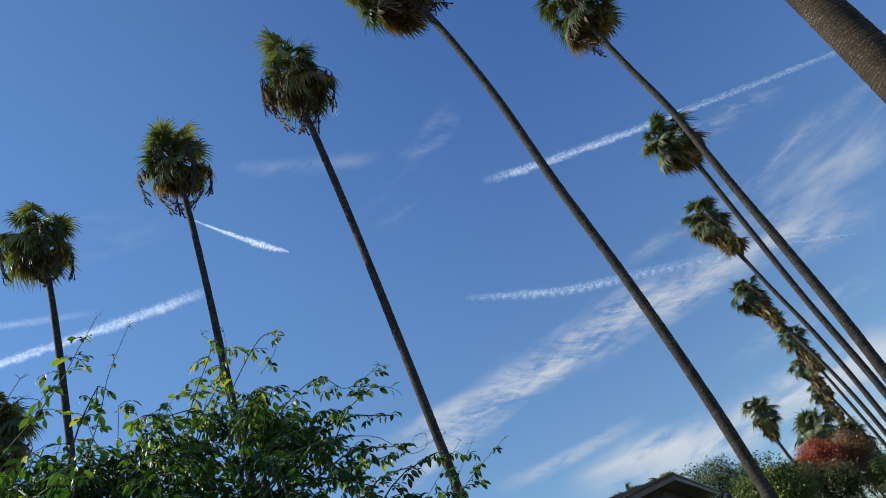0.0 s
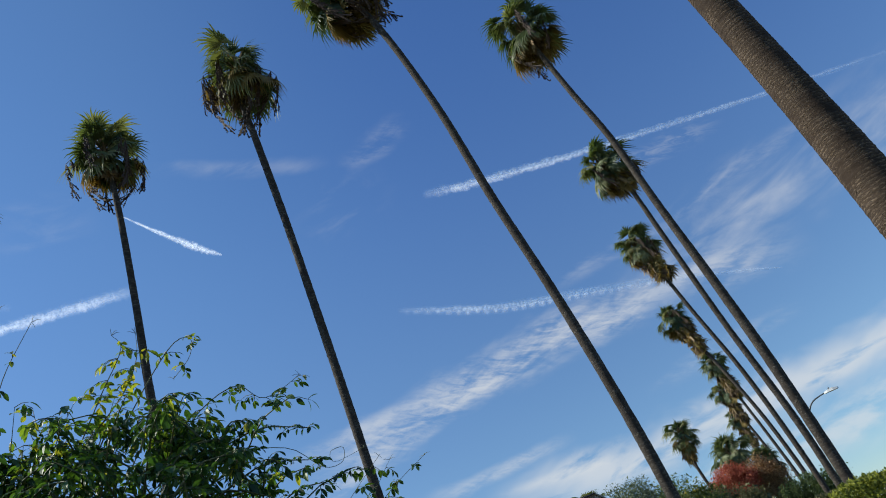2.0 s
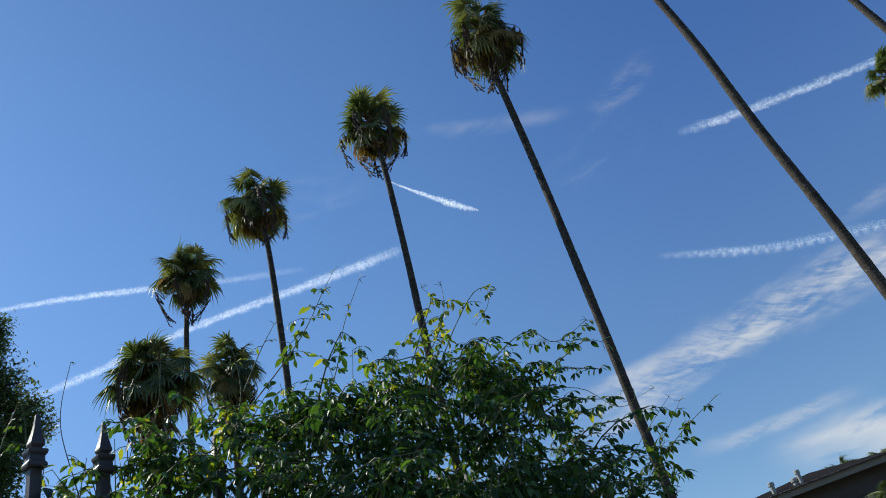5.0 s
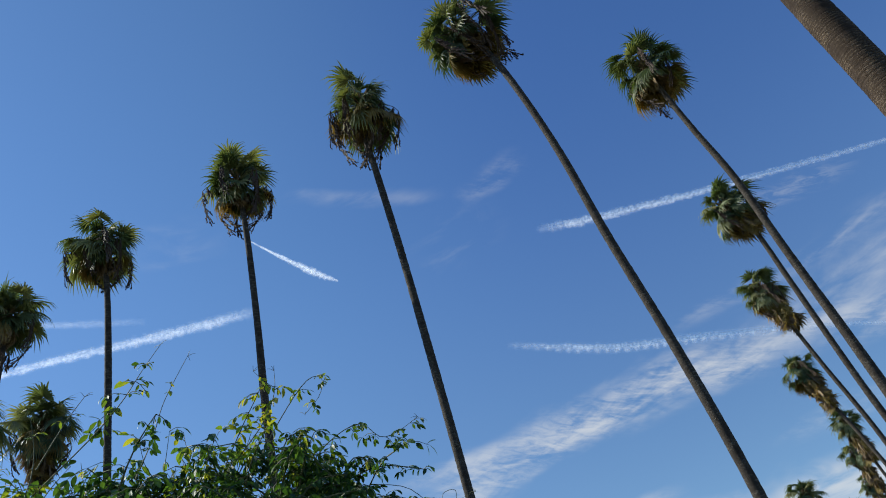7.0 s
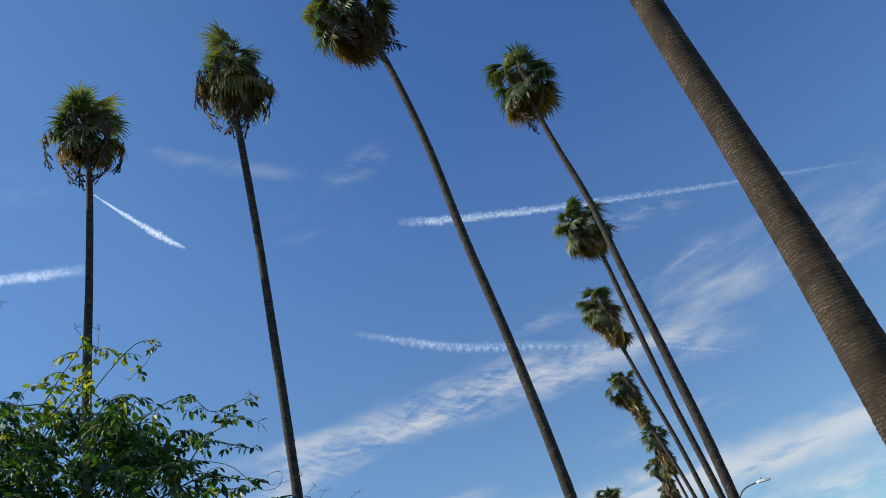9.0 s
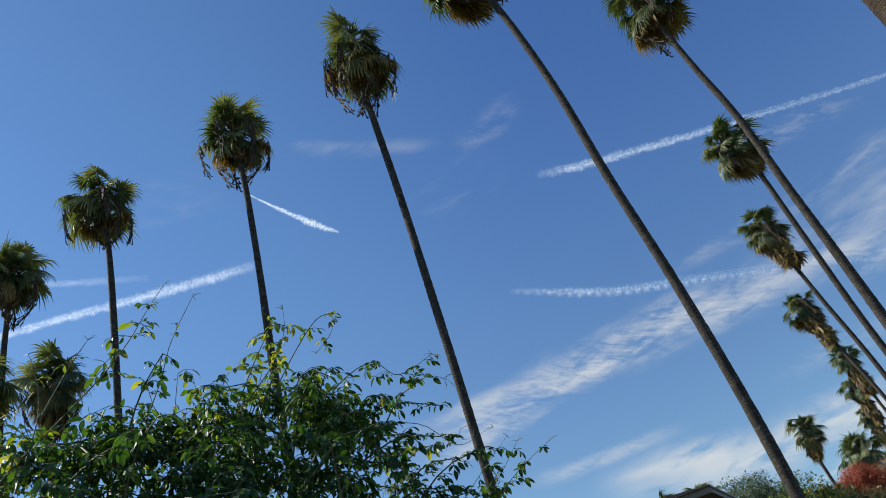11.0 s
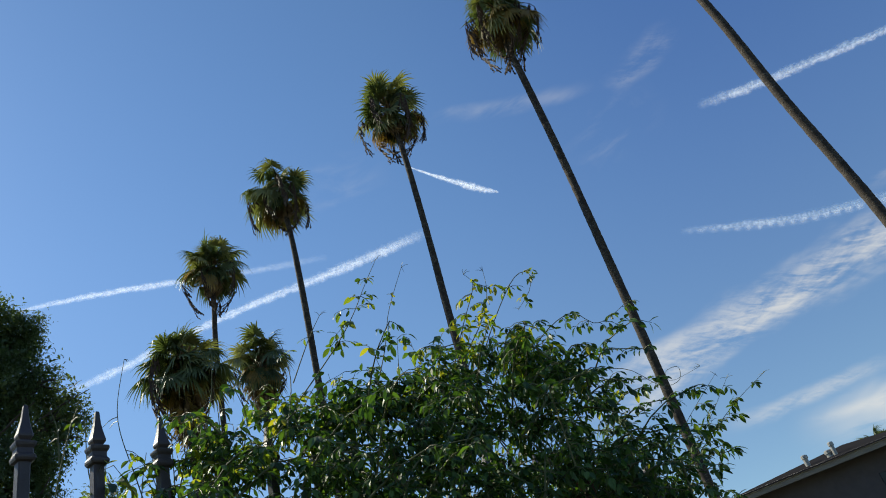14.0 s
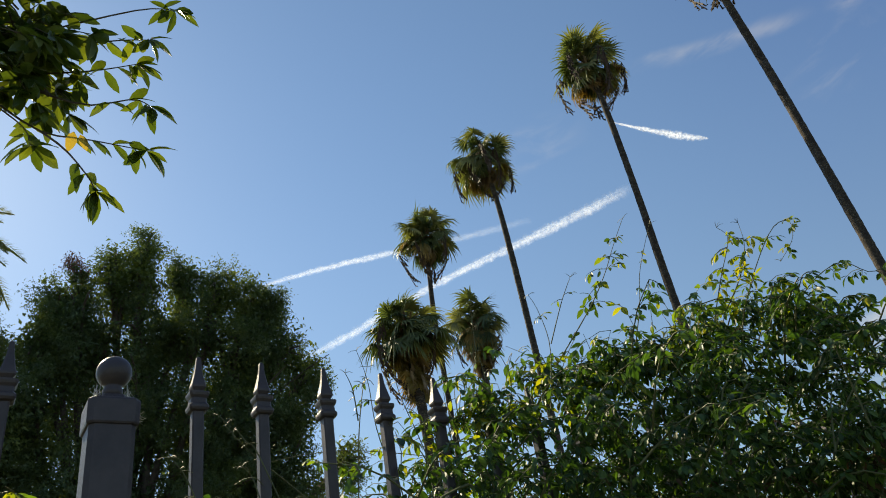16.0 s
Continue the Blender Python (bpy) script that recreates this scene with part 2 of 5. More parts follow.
LEAF_GREY = surface("grey_green_leaf", [(0.10, 0.13, 0.065), (0.16, 0.20, 0.10), (0.24, 0.27, 0.15)], 2.0, 0.6, 0.1, 20.0, spread_by="island", translucent=0.25)
LEAF_LIME = surface("citrus_leaf", [(0.060, 0.095, 0.020), (0.12, 0.165, 0.032), (0.26, 0.27, 0.05)], 2.0, 0.5, 0.1, 20.0, spread_by="island", translucent=0.3)
LEAF_OLIVE = surface("olive_leaf", [(0.075, 0.080, 0.030), (0.13, 0.13, 0.045), (0.20, 0.18, 0.07)], 2.0, 0.6, 0.1, 20.0, spread_by="island", translucent=0.25)
LEAF_RED = surface("red_autumn_leaf", [(0.32, 0.060, 0.034), (0.47, 0.105, 0.055), (0.56, 0.20, 0.095)], 2.0, 0.6, 0.1, 20.0, spread_by="island", translucent=0.3)
LEAF_BROWN = surface("bronze_autumn_leaf", [(0.23, 0.125, 0.055), (0.38, 0.21, 0.09), (0.50, 0.31, 0.14)], 2.0, 0.6, 0.1, 20.0, spread_by="island", translucent=0.3)
LEAF_HEDGE = surface("hedge_leaf", [(0.080, 0.105, 0.010), (0.17, 0.19, 0.016), (0.28, 0.29, 0.026)], 3.0, 0.6, 0.1, 30.0, spread_by="island", translucent=0.3)
IRON = surface("bronze_painted_steel", [(0.038, 0.030, 0.033), (0.058, 0.047, 0.051), (0.085, 0.068, 0.068)], 14.0, 0.44, 0.08, 220.0, metal=0.0, spec=0.36)
WEB = surface("cobweb", [(0.55, 0.55, 0.52), (0.7, 0.7, 0.68)], 40.0, 0.9, 0.0)
STUCCO = surface("mauve_grey_stucco", [(0.072, 0.062, 0.066), (0.10, 0.087, 0.090)], 3.0, 0.9, 0.5, 90.0)
FASCIA = surface("beige_painted_fascia", [(0.17, 0.145, 0.115), (0.23, 0.20, 0.16)], 4.0, 0.6, 0.15, 60.0, stretch=(1, 6, 6))
SOFFIT = surface("brown_soffit_boards", [(0.17, 0.135, 0.10), (0.24, 0.195, 0.145)], 3.0, 0.75, 0.2, 40.0)
SHINGLE = surface("charcoal_shingles", [(0.008, 0.008, 0.010), (0.014, 0.014, 0.017), (0.026, 0.025, 0.027)], 9.0, 0.95, 0.5, 60.0, spread_by="object", spec=0.0)
GUTTER = surface("white_gutter_metal", [(0.36, 0.33, 0.29), (0.46, 0.43, 0.38)], 5.0, 0.5, 0.1, 60.0)
VENT_METAL = surface("galvanised_vent", [(0.26, 0.25, 0.23), (0.38, 0.37, 0.34)], 8.0, 0.5, 0.2, 60.0, metal=0.4)
GLASS = surface("dark_window_glass", [(0.02, 0.025, 0.03), (0.03, 0.035, 0.04)], 2.0, 0.16, 0.0, spec=0.35)
LAMP_STEEL = surface("grey_galvanised_steel", [(0.10, 0.105, 0.11), (0.17, 0.175, 0.18)], 5.0, 0.5, 0.1, 60.0, metal=0.5)
LAMP_HEAD = surface("pale_lamp_housing", [(0.62, 0.62, 0.60), (0.75, 0.75, 0.73)], 5.0, 0.45, 0.1, 60.0)
GROUND = surface("dry_lawn_and_soil", [(0.045, 0.050, 0.020), (0.085, 0.085, 0.040), (0.16, 0.13, 0.085)], 0.35, 0.95, 0.6, 14.0)
DARK_POST = surface("dark_painted_post", [(0.018, 0.018, 0.020), (0.035, 0.034, 0.034)], 6.0, 0.6, 0.2, 60.0)


def vapour(name, seed, soft, puff, gaps, teeth=0.0):
    """Ice-crystal vapour: lit by the sun, see-through in patches that run along and across the trail."""
    m = bpy.data.materials.new(name)
    m.use_nodes = True
    t = m.node_tree
    t.nodes.clear()
    uv = t.nodes.new("ShaderNodeUVMap")
    sp = t.nodes.new("ShaderNodeSeparateXYZ")
    t.links.new(uv.outputs[0], sp.inputs[0])
    u, v = sp.outputs[0], sp.outputs[1]

    def grain(su, sv, detail, offset):
        cb = t.nodes.new("ShaderNodeCombineXYZ")
        t.links.new(calc(t, "MULTIPLY_ADD", u, su, seed + offset), cb.inputs[0])
        t.links.new(calc(t, "MULTIPLY", v, sv), cb.inputs[1])
        n = t.nodes.new("ShaderNodeTexNoise")
        n.inputs["Scale"].default_value, n.inputs["Detail"].default_value, n.inputs["Roughness"].default_value = 1.0, detail, 0.6
        t.links.new(cb.outputs[0], n.inputs["Vector"])
        return n.outputs[0]

    edge = calc(t, "ABSOLUTE", calc(t, "MULTIPLY_ADD", v, 2.0, -1.0))
    lumps = calc(t, "MULTIPLY_ADD", grain(puff, 1.6, 3.0, 0.0), 1.5, -0.75)
    body = calc(t, "SUBTRACT", 1.0, ramp(t, calc(t, "ADD", edge, calc(t, "MULTIPLY", lumps, soft)), 0.10, 0.92))
    if teeth:
        comb_ = calc(t, "MULTIPLY_ADD", calc(t, "SINE", calc(t, "MULTIPLY_ADD", u, teeth * math.tau, calc(t, "MULTIPLY", grain(9.0, 0.1, 2.0, 5.0), 6.0))), 0.5, 0.5)
        below = calc(t, "SUBTRACT", 1.0, ramp(t, v, 0.30, 0.62))
        body = calc(t, "MULTIPLY", body, calc(t, "SUBTRACT", 1.0, calc(t, "MULTIPLY", comb_, calc(t, "MULTIPLY", below, 0.80))))
    fluff = ramp(t, grain(puff * 2.2, 3.0, 8.0, 7.0), 0.5 - 0.35 * (1.2 - gaps), 0.72)
    along = ramp(t, grain(puff * 0.12, 0.4, 3.0, 3.0), 0.25, 0.55)
    fade = t.nodes.new("ShaderNodeAttribute")
    fade.attribute_name = "thickness"
    alpha = calc(t, "MULTIPLY", calc(t, "MULTIPLY", body, calc(t, "MULTIPLY_ADD", fluff, 0.6, 0.4)), calc(t, "MULTIPLY", fade.outputs["Fac"], calc(t, "MULTIPLY_ADD", along, 0.35, 0.65)))
    df = t.nodes.new("ShaderNodeBsdfDiffuse")
    df.inputs[0].default_value = (0.93, 0.94, 0.96, 1.0)
    tr = t.nodes.new("ShaderNodeBsdfTranslucent")
    tr.inputs[0].default_value = (0.93, 0.94, 0.96, 1.0)
    ad = t.nodes.new("ShaderNodeAddShader")
    t.links.new(df.outputs[0], ad.inputs[0])
    t.links.new(tr.outputs[0], ad.inputs[1])
    tp = t.nodes.new("ShaderNodeBsdfTransparent")
    ms = t.nodes.new("ShaderNodeMixShader")
    t.links.new(alpha, ms.inputs[0])
    t.links.new(tp.outputs[0], ms.inputs[1])
    t.links.new(ad.outputs[0], ms.inputs[2])
    out = t.nodes.new("ShaderNodeOutputMaterial")
    t.links.new(ms.outputs[0], out.inputs[0])
    return m


# ---- mesh tools ----


class Mesh:
    """Collects vertices and faces of one mesh."""

    def __init__(self):
        self.v, self.f = [], []

    def add(self, verts, faces):
        k = len(self.v)
        self.v.extend(tuple(p) for p in verts)
        self.f.extend(tuple(i + k for i in f) for f in faces)
        return self

    def tube(self, points, radii, sides=6, cap=True):
        pts = [Vector(p) for p in points]
        side = Vector((1, 0, 0)) if abs((pts[-1] - pts[0]).normalized().x) < 0.9 else Vector((0, 1, 0))
        verts, faces = [], []
        for k, p in enumerate(pts):
            ahead = (pts[min(k + 1, len(pts) - 1)] - pts[max(k - 1, 0)]).normalized()
            u = (side - ahead * side.dot(ahead)).normalized()
            w = ahead.cross(u)
            side = u
            for s in range(sides):
                a = math.tau * s / sides
                verts.append(p + (u * math.cos(a) + w * math.sin(a)) * radii[k])
        for k in range(len(pts) - 1):
            for s in range(sides):
                n = (s + 1) % sides
                faces.append((k * sides + s, k * sides + n, (k + 1) * sides + n, (k + 1) * sides + s))
        if cap:
            faces.append(tuple(reversed(range(sides))))
            faces.append(tuple((len(pts) - 1) * sides + s for s in range(sides)))
        return self.add(verts, faces)

    def box(self, lo, hi, m=None):
        (x0, y0, z0), (x1, y1, z1) = lo, hi
        vs = [Vector(p) for p in ((x0, y0, z0), (x1, y0, z0), (x1, y1, z0), (x0, y1, z0), (x0, y0, z1), (x1, y0, z1), (x1, y1, z1), (x0, y1, z1))]
        if m:
            vs = [m @ p for p in vs]
        return self.add(vs, [(0, 3, 2, 1), (4, 5, 6, 7), (0, 1, 5, 4), (1, 2, 6, 5), (2, 3, 7, 6), (3, 0, 4, 7)])

    def lathe(self, profile, sides=16, square=False, twist=0.0):
        """Turned round the z axis: profile of (radius, z). square: four flat sides with small chamfers."""
        ring = []
        if square:
            for q in range(4):
                for d in (-38, 38):
                    a = radians(90 * q + d) + twist
                    ring.append((math.cos(a) / math.cos(radians(38)), math.sin(a) / math.cos(radians(38))))
        else:
            ring = [(math.cos(math.tau * s / sides), math.sin(math.tau * s / sides)) for s in range(sides)]
        n = len(ring)
        verts = [(cx * r, cy * r, z) for r, z in profile for cx, cy in ring]
        faces = [(k * n + s, k * n + (s + 1) % n, (k + 1) * n + (s + 1) % n, (k + 1) * n + s) for k in range(len(profile) - 1) for s in range(n)]
        faces += [tuple(reversed(range(n))), tuple((len(profile) - 1) * n + s for s in range(n))]
        return self.add(verts, faces)

    def leaves(self, base, axis, normal, length, width, droop=0.15):
        """Many pointed leaves at once, folded along the midrib, from arrays."""
        n = len(base)
        axis = axis / np.linalg.norm(axis, axis=1)[:, None]
        side = np.cross(axis, normal)
        side /= np.linalg.norm(side, axis=1)[:, None] + 1e-9
        up = np.cross(side, axis)
        L, W = length[:, None], width[:, None]
        pts = np.stack([base, base + axis * L * 0.42 + side * W * 0.5 + up * W * 0.16, base + axis * L * 0.45 - up * W * 0.05,
                        base + axis * L * 0.42 - side * W * 0.5 + up * W * 0.16, base + axis * L - up * L * droop], 1).reshape(-1, 3)
        k = len(self.v)
        self.v.extend(map(tuple, pts.tolist()))
        tri = np.array([(0, 2, 1), (0, 3, 2), (1, 2, 4), (2, 3, 4)])
        faces = (np.arange(n)[:, None, None] * 5 + tri[None] + k).reshape(-1, 3)
        self.f.extend(map(tuple, faces.tolist()))
        return self

    def oval_leaves(self, base, axis, normal, length, width, droop=0.2):
        """Many oval leaves at once: wide in the middle, folded and arched."""
        n = len(base)
        axis = axis / np.linalg.norm(axis, axis=1)[:, None]
        side = np.cross(axis, normal)
        side /= np.linalg.norm(side, axis=1)[:, None] + 1e-9
        up = np.cross(side, axis)
        L, W = length[:, None], width[:, None]
        rows = [base]
        for f, w_ in ((0.24, 0.72), (0.52, 1.0), (0.80, 0.66)):
            mid_ = base + axis * L * f - up * L * droop * f * f
            rows += [mid_ + side * W * 0.5 * w_ + up * W * 0.12 * w_, mid_, mid_ - side * W * 0.5 * w_ + up * W * 0.12 * w_]
        rows.append(base + axis * L - up * L * droop)
        pts = np.stack(rows, 1).reshape(-1, 3)
        k = len(self.v)
        self.v.extend(map(tuple, pts.tolist()))
        tri = [(0, 2, 1), (0, 3, 2), (7, 8, 10), (8, 9, 10)]
        for q in (1, 4):
            tri += [(q, q + 1, q + 4), (q, q + 4, q + 3), (q + 1, q + 2, q + 5), (q + 1, q + 5, q + 4)]
        faces = (np.arange(n)[:, None, None] * 11 + np.array(tri)[None] + k).reshape(-1, 3)
        self.f.extend(map(tuple, faces.tolist()))
        return self

    def data(self, name, material, smooth=False):
        d = bpy.data.meshes.new(name)
        d.from_pydata(self.v, [], self.f)
        d.materials.append(material)
        if smooth:
            d.polygons.foreach_set("use_smooth", [True] * len(d.polygons))
        d.update()
        return d


def part(name, data, parent, label="", m=None):
    ob = new(name, data)
    ob.parent = parent
    if m is not None:
        ob.matrix_basis = m
    return tagged(ob, label) if label else ob


def base_at(name, x, y, z=0.0, label="", category="", group="", kind=""):
    ob = new(name)
    ob.location = (x, y, z)
    return tagged(ob, label, category, group, kind)


rng = random.Random(11)
nrng = np.random.default_rng(5)


def bend(points, n):
    """A smooth curve through a few points."""
    pts = [Vector(p) for p in points]
    if len(pts) == 2:
        return [pts[0].lerp(pts[1], k / (n - 1)) for k in range(n)]
    out = []
    for k in range(n):
        s = k / (n - 1) * (len(pts) - 1)
        i = min(int(s), len(pts) - 2)
        f = s - i
        p0, p1, p2, p3 = pts[max(i - 1, 0)], pts[i], pts[i + 1], pts[min(i + 2, len(pts) - 1)]
        out.append(0.5 * (2 * p1 + (p2 - p0) * f + (2 * p0 - 5 * p1 + 4 * p2 - p3) * f * f + (3 * p1 - p0 - 3 * p2 + p3) * f ** 3))
    return out


# ---- ground ----
g = Mesh()
ext = [0.0] + [1.5 * 1.19 ** k for k in range(42)]
grid = [-e for e in reversed(ext[1:])] + ext
gv = [(x, y, 0.05 * noise.noise((x * 0.3, y * 0.3, 0)) * (1 if abs(x) < 30 and abs(y) < 30 else 0) - 0.03) for y in grid for x in grid]
w = len(grid)
g.add(gv, [(j * w + i, j * w + i + 1, (j + 1) * w + i + 1, (j + 1) * w + i) for j in range(w - 1) for i in range(w - 1)])
tagged(new("ground", g.data("ground", GROUND, True)), "dry lawn and bare soil under the palms", "ground", kind="structure")

# ---- palms ----


def fan_frond(seed, petiole, blade, segments, droop, spread, fold=0.25):
    """One fan leaf: it grows out along +x from the origin; long split segments with hanging tips."""
    r = random.Random(seed)
    b = Mesh()
    sag = 0.08 + 0.22 * droop
    stalk = [Vector((petiole * s, 0, -petiole * sag * s * s)) for s in (0, 0.35, 0.7, 1.0)]
    b.tube(stalk, [0.030, 0.020, 0.015, 0.012], 4, False)
    hub = stalk[-1]
    tilt = Matrix.Rotation(math.atan(2 * sag), 3, "Y")
    for s in range(segments):
        a = radians(spread) * (2 * (s + 0.5) / segments - 1) + r.uniform(-0.04, 0.04)
        ln = blade * (0.78 + 0.22 * math.cos(a * 0.9)) * r.uniform(0.82, 1.08)
        wd = blade * 0.066 * (17 / segments) ** 0.5 * r.uniform(0.8, 1.2)
        ax = Vector((math.cos(a), math.sin(a), fold * abs(math.sin(a)) * 0.6))
        sd = Vector((-math.sin(a), math.cos(a), 0))
        up = Vector((0, 0, 1))
        d = droop * r.uniform(0.6, 1.4)
        p = [hub + tilt @ (ax * 0.02), hub + tilt @ (ax * ln * 0.38), hub + tilt @ (ax * ln * 0.68 - up * ln * 0.10 * d)]
        tip = hub + tilt @ (ax * ln * (1.0 - 0.28 * min(1.0, d))) - up * ln * 0.42 * d
        sd = tilt @ sd
        lift = (tilt @ up) * wd * 0.35
        b.add([p[0] - sd * 0.012, p[0] + sd * 0.012, p[1] + sd * wd + lift, p[1] - lift * 0.5, p[1] - sd * wd + lift,
               p[2] + sd * wd * 0.62, p[2] - sd * wd * 0.62, tip],
              [(0, 3, 4), (0, 1, 3), (1, 2, 3), (3, 2, 5), (4, 3, 6), (3, 5, 6), (6, 5, 7)])
    return b


def hung_frond(seed, petiole, blade, segments, pitch, sag, limp, spread, twist=0.0, fold=0.3):
    """A fan leaf held out along +x at a pitch: its stalk sags, and its split segments bend down under their own weight."""
    r = random.Random(seed)
    b = Mesh()
    p, stalk = Vector((0, 0, 0)), [Vector((0, 0, 0))]
    for k in range(4):
        a = radians(pitch - sag * (k + 0.5) / 4)
        p = p + Vector((math.cos(a), 0, math.sin(a))) * petiole / 4
        stalk.append(p)
    b.tube(stalk, [0.030, 0.022, 0.017, 0.014, 0.012], 4, False)
    frame_ = Matrix.Rotation(radians(-(pitch - sag * 1.25)), 3, "Y") @ Matrix.Rotation(radians(twist), 3, "X")
    for s in range(segments):
        a = radians(spread) * (2 * (s + 0.5) / segments - 1) + r.uniform(-0.04, 0.04)
        ln = blade * (0.80 + 0.20 * math.cos(a * 0.9)) * r.uniform(0.80, 1.10)
        wd = blade * 0.058 * (17 / segments) ** 0.5 * r.uniform(0.75, 1.25)
        d = frame_ @ Vector((math.cos(a), math.sin(a), -fold * abs(math.sin(a))))
        sd = frame_ @ Vector((-math.sin(a), math.cos(a), 0))
        up = d.cross(sd).normalized()
        g = limp * r.uniform(0.5, 1.5)
        q = [p + d * 0.02, p + d * ln * 0.40]
        d2 = (d.normalized() + Vector((0, 0, -0.45 * g))).normalized()
        q.append(q[1] + d2 * ln * 0.32)
        d3 = (d2 + Vector((r.uniform(-0.1, 0.1), r.uniform(-0.1, 0.1), -1.3 * g))).normalized()
        q.append(q[2] + d3 * ln * r.uniform(0.26, 0.46))
        lift = up * wd * 0.35
        b.add([q[0] - sd * 0.012, q[0] + sd * 0.012, q[1] + sd * wd + lift, q[1] - lift * 0.5, q[1] - sd * wd + lift,
               q[2] + sd * wd * 0.50, q[2] - sd * wd * 0.50, q[3]],
              [(0, 3, 4), (0, 1, 3), (1, 2, 3), (3, 2, 5), (4, 3, 6), (3, 5, 6), (6, 5, 7)])
    return b


# leaves from upright to hanging, three of each
RANKS = [(0.60, 0.76, 74, 16, 0.45, 100, 0.35), (0.80, 0.82, 56, 24, 0.55, 114, 0.35), (0.98, 0.84, 36, 28, 0.62, 122, 0.36), (1.06, 0.84, 16, 28, 0.70, 124, 0.40),
         (1.06, 0.84, -4, 26, 0.74, 122, 0.44), (0.98, 0.82, -24, 24, 0.74, 114, 0.48), (0.82, 0.78, -46, 18, 0.70, 100, 0.55)]
FRONDS = [[hung_frond(10 * k + q, pe * (1.0, 0.58, 0.82)[q], bl, 24, pi + (0, 7, -7)[q], sa, li, sp, (0, 34, -30)[q], fo).data("frond", FROND) for q in range(3)]
          for k, (pe, bl, pi, sa, li, sp, fo) in enumerate(RANKS)]
OLD_FRONDS = [hung_frond(sd, pe, 0.84, 24, pi, 20, 0.9, 104, tw, 0.45).data("old_frond", FROND_OLD) for sd, pe, pi, tw in ((81, 1.08, -20, 15), (82, 0.96, -42, -20))]
DEAD_FRONDS = [b.data("dead_frond", FROND_DEAD) for b in (fan_frond(31, 0.55, 0.95, 20, 0.5, 42, 0.9), fan_frond(32, 0.62, 0.85, 20, 0.7, 55, 0.8), fan_frond(33, 0.45, 1.05, 18, 0.3, 34, 1.0))]


HUNG = [fan_frond(21, 0.80, 0.85, 24, 1.3, 105, 0.5).data("old_frond", FROND_OLD), fan_frond(22, 0.72, 0.80, 22, 1.0, 95, 0.6).data("old_frond", FROND_OLD)] + DEAD_FRONDS[1:]


def fruit_stalk(seed):
    """A spent fruit stalk that arches out and hangs in dark tassels."""
    r = random.Random(seed)
    b = Mesh()
    L = 1.05
    line = bend([(0, 0, 0), (L * 0.55, 0, 0.20), (L * 0.98, 0.05, 0.0), (L * 1.12, 0.04, -0.72)], 9)
    b.tube(line, [0.014 * (1 - 0.07 * k) for k in range(9)], 4, False)
    for k in range(4, 9):
        for _ in range(4):
            p = line[k]
            ln = r.uniform(0.25, 0.5)
            d = Vector((r.uniform(-0.25, 0.25), r.uniform(-0.25, 0.25), -1)).normalized()
            b.tube([p, p + d * ln * 0.5, p + d * ln], [0.006, 0.012, 0.020], 3)
            for q in range(4):
                c = p + d * ln * (0.4 + 0.2 * q) + Vector((r.uniform(-0.03, 0.03), r.uniform(-0.03, 0.03), 0))
                s = r.uniform(0.014, 0.028)
                b.add([c + Vector((s, 0, 0)), c + Vector((-s * 0.5, s, 0)), c + Vector((-s * 0.5, -s, 0)), c + Vector((0, 0, -2.4 * s)), c + Vector((0, 0, s))],
                      [(0, 1, 4), (1, 2, 4), (2, 0, 4), (1, 0, 3), (2, 1, 3), (0, 2, 3)])
    return b.data("fruit_stalk", FRUIT)


STALKS = [fruit_stalk(41), fruit_stalk(42)]


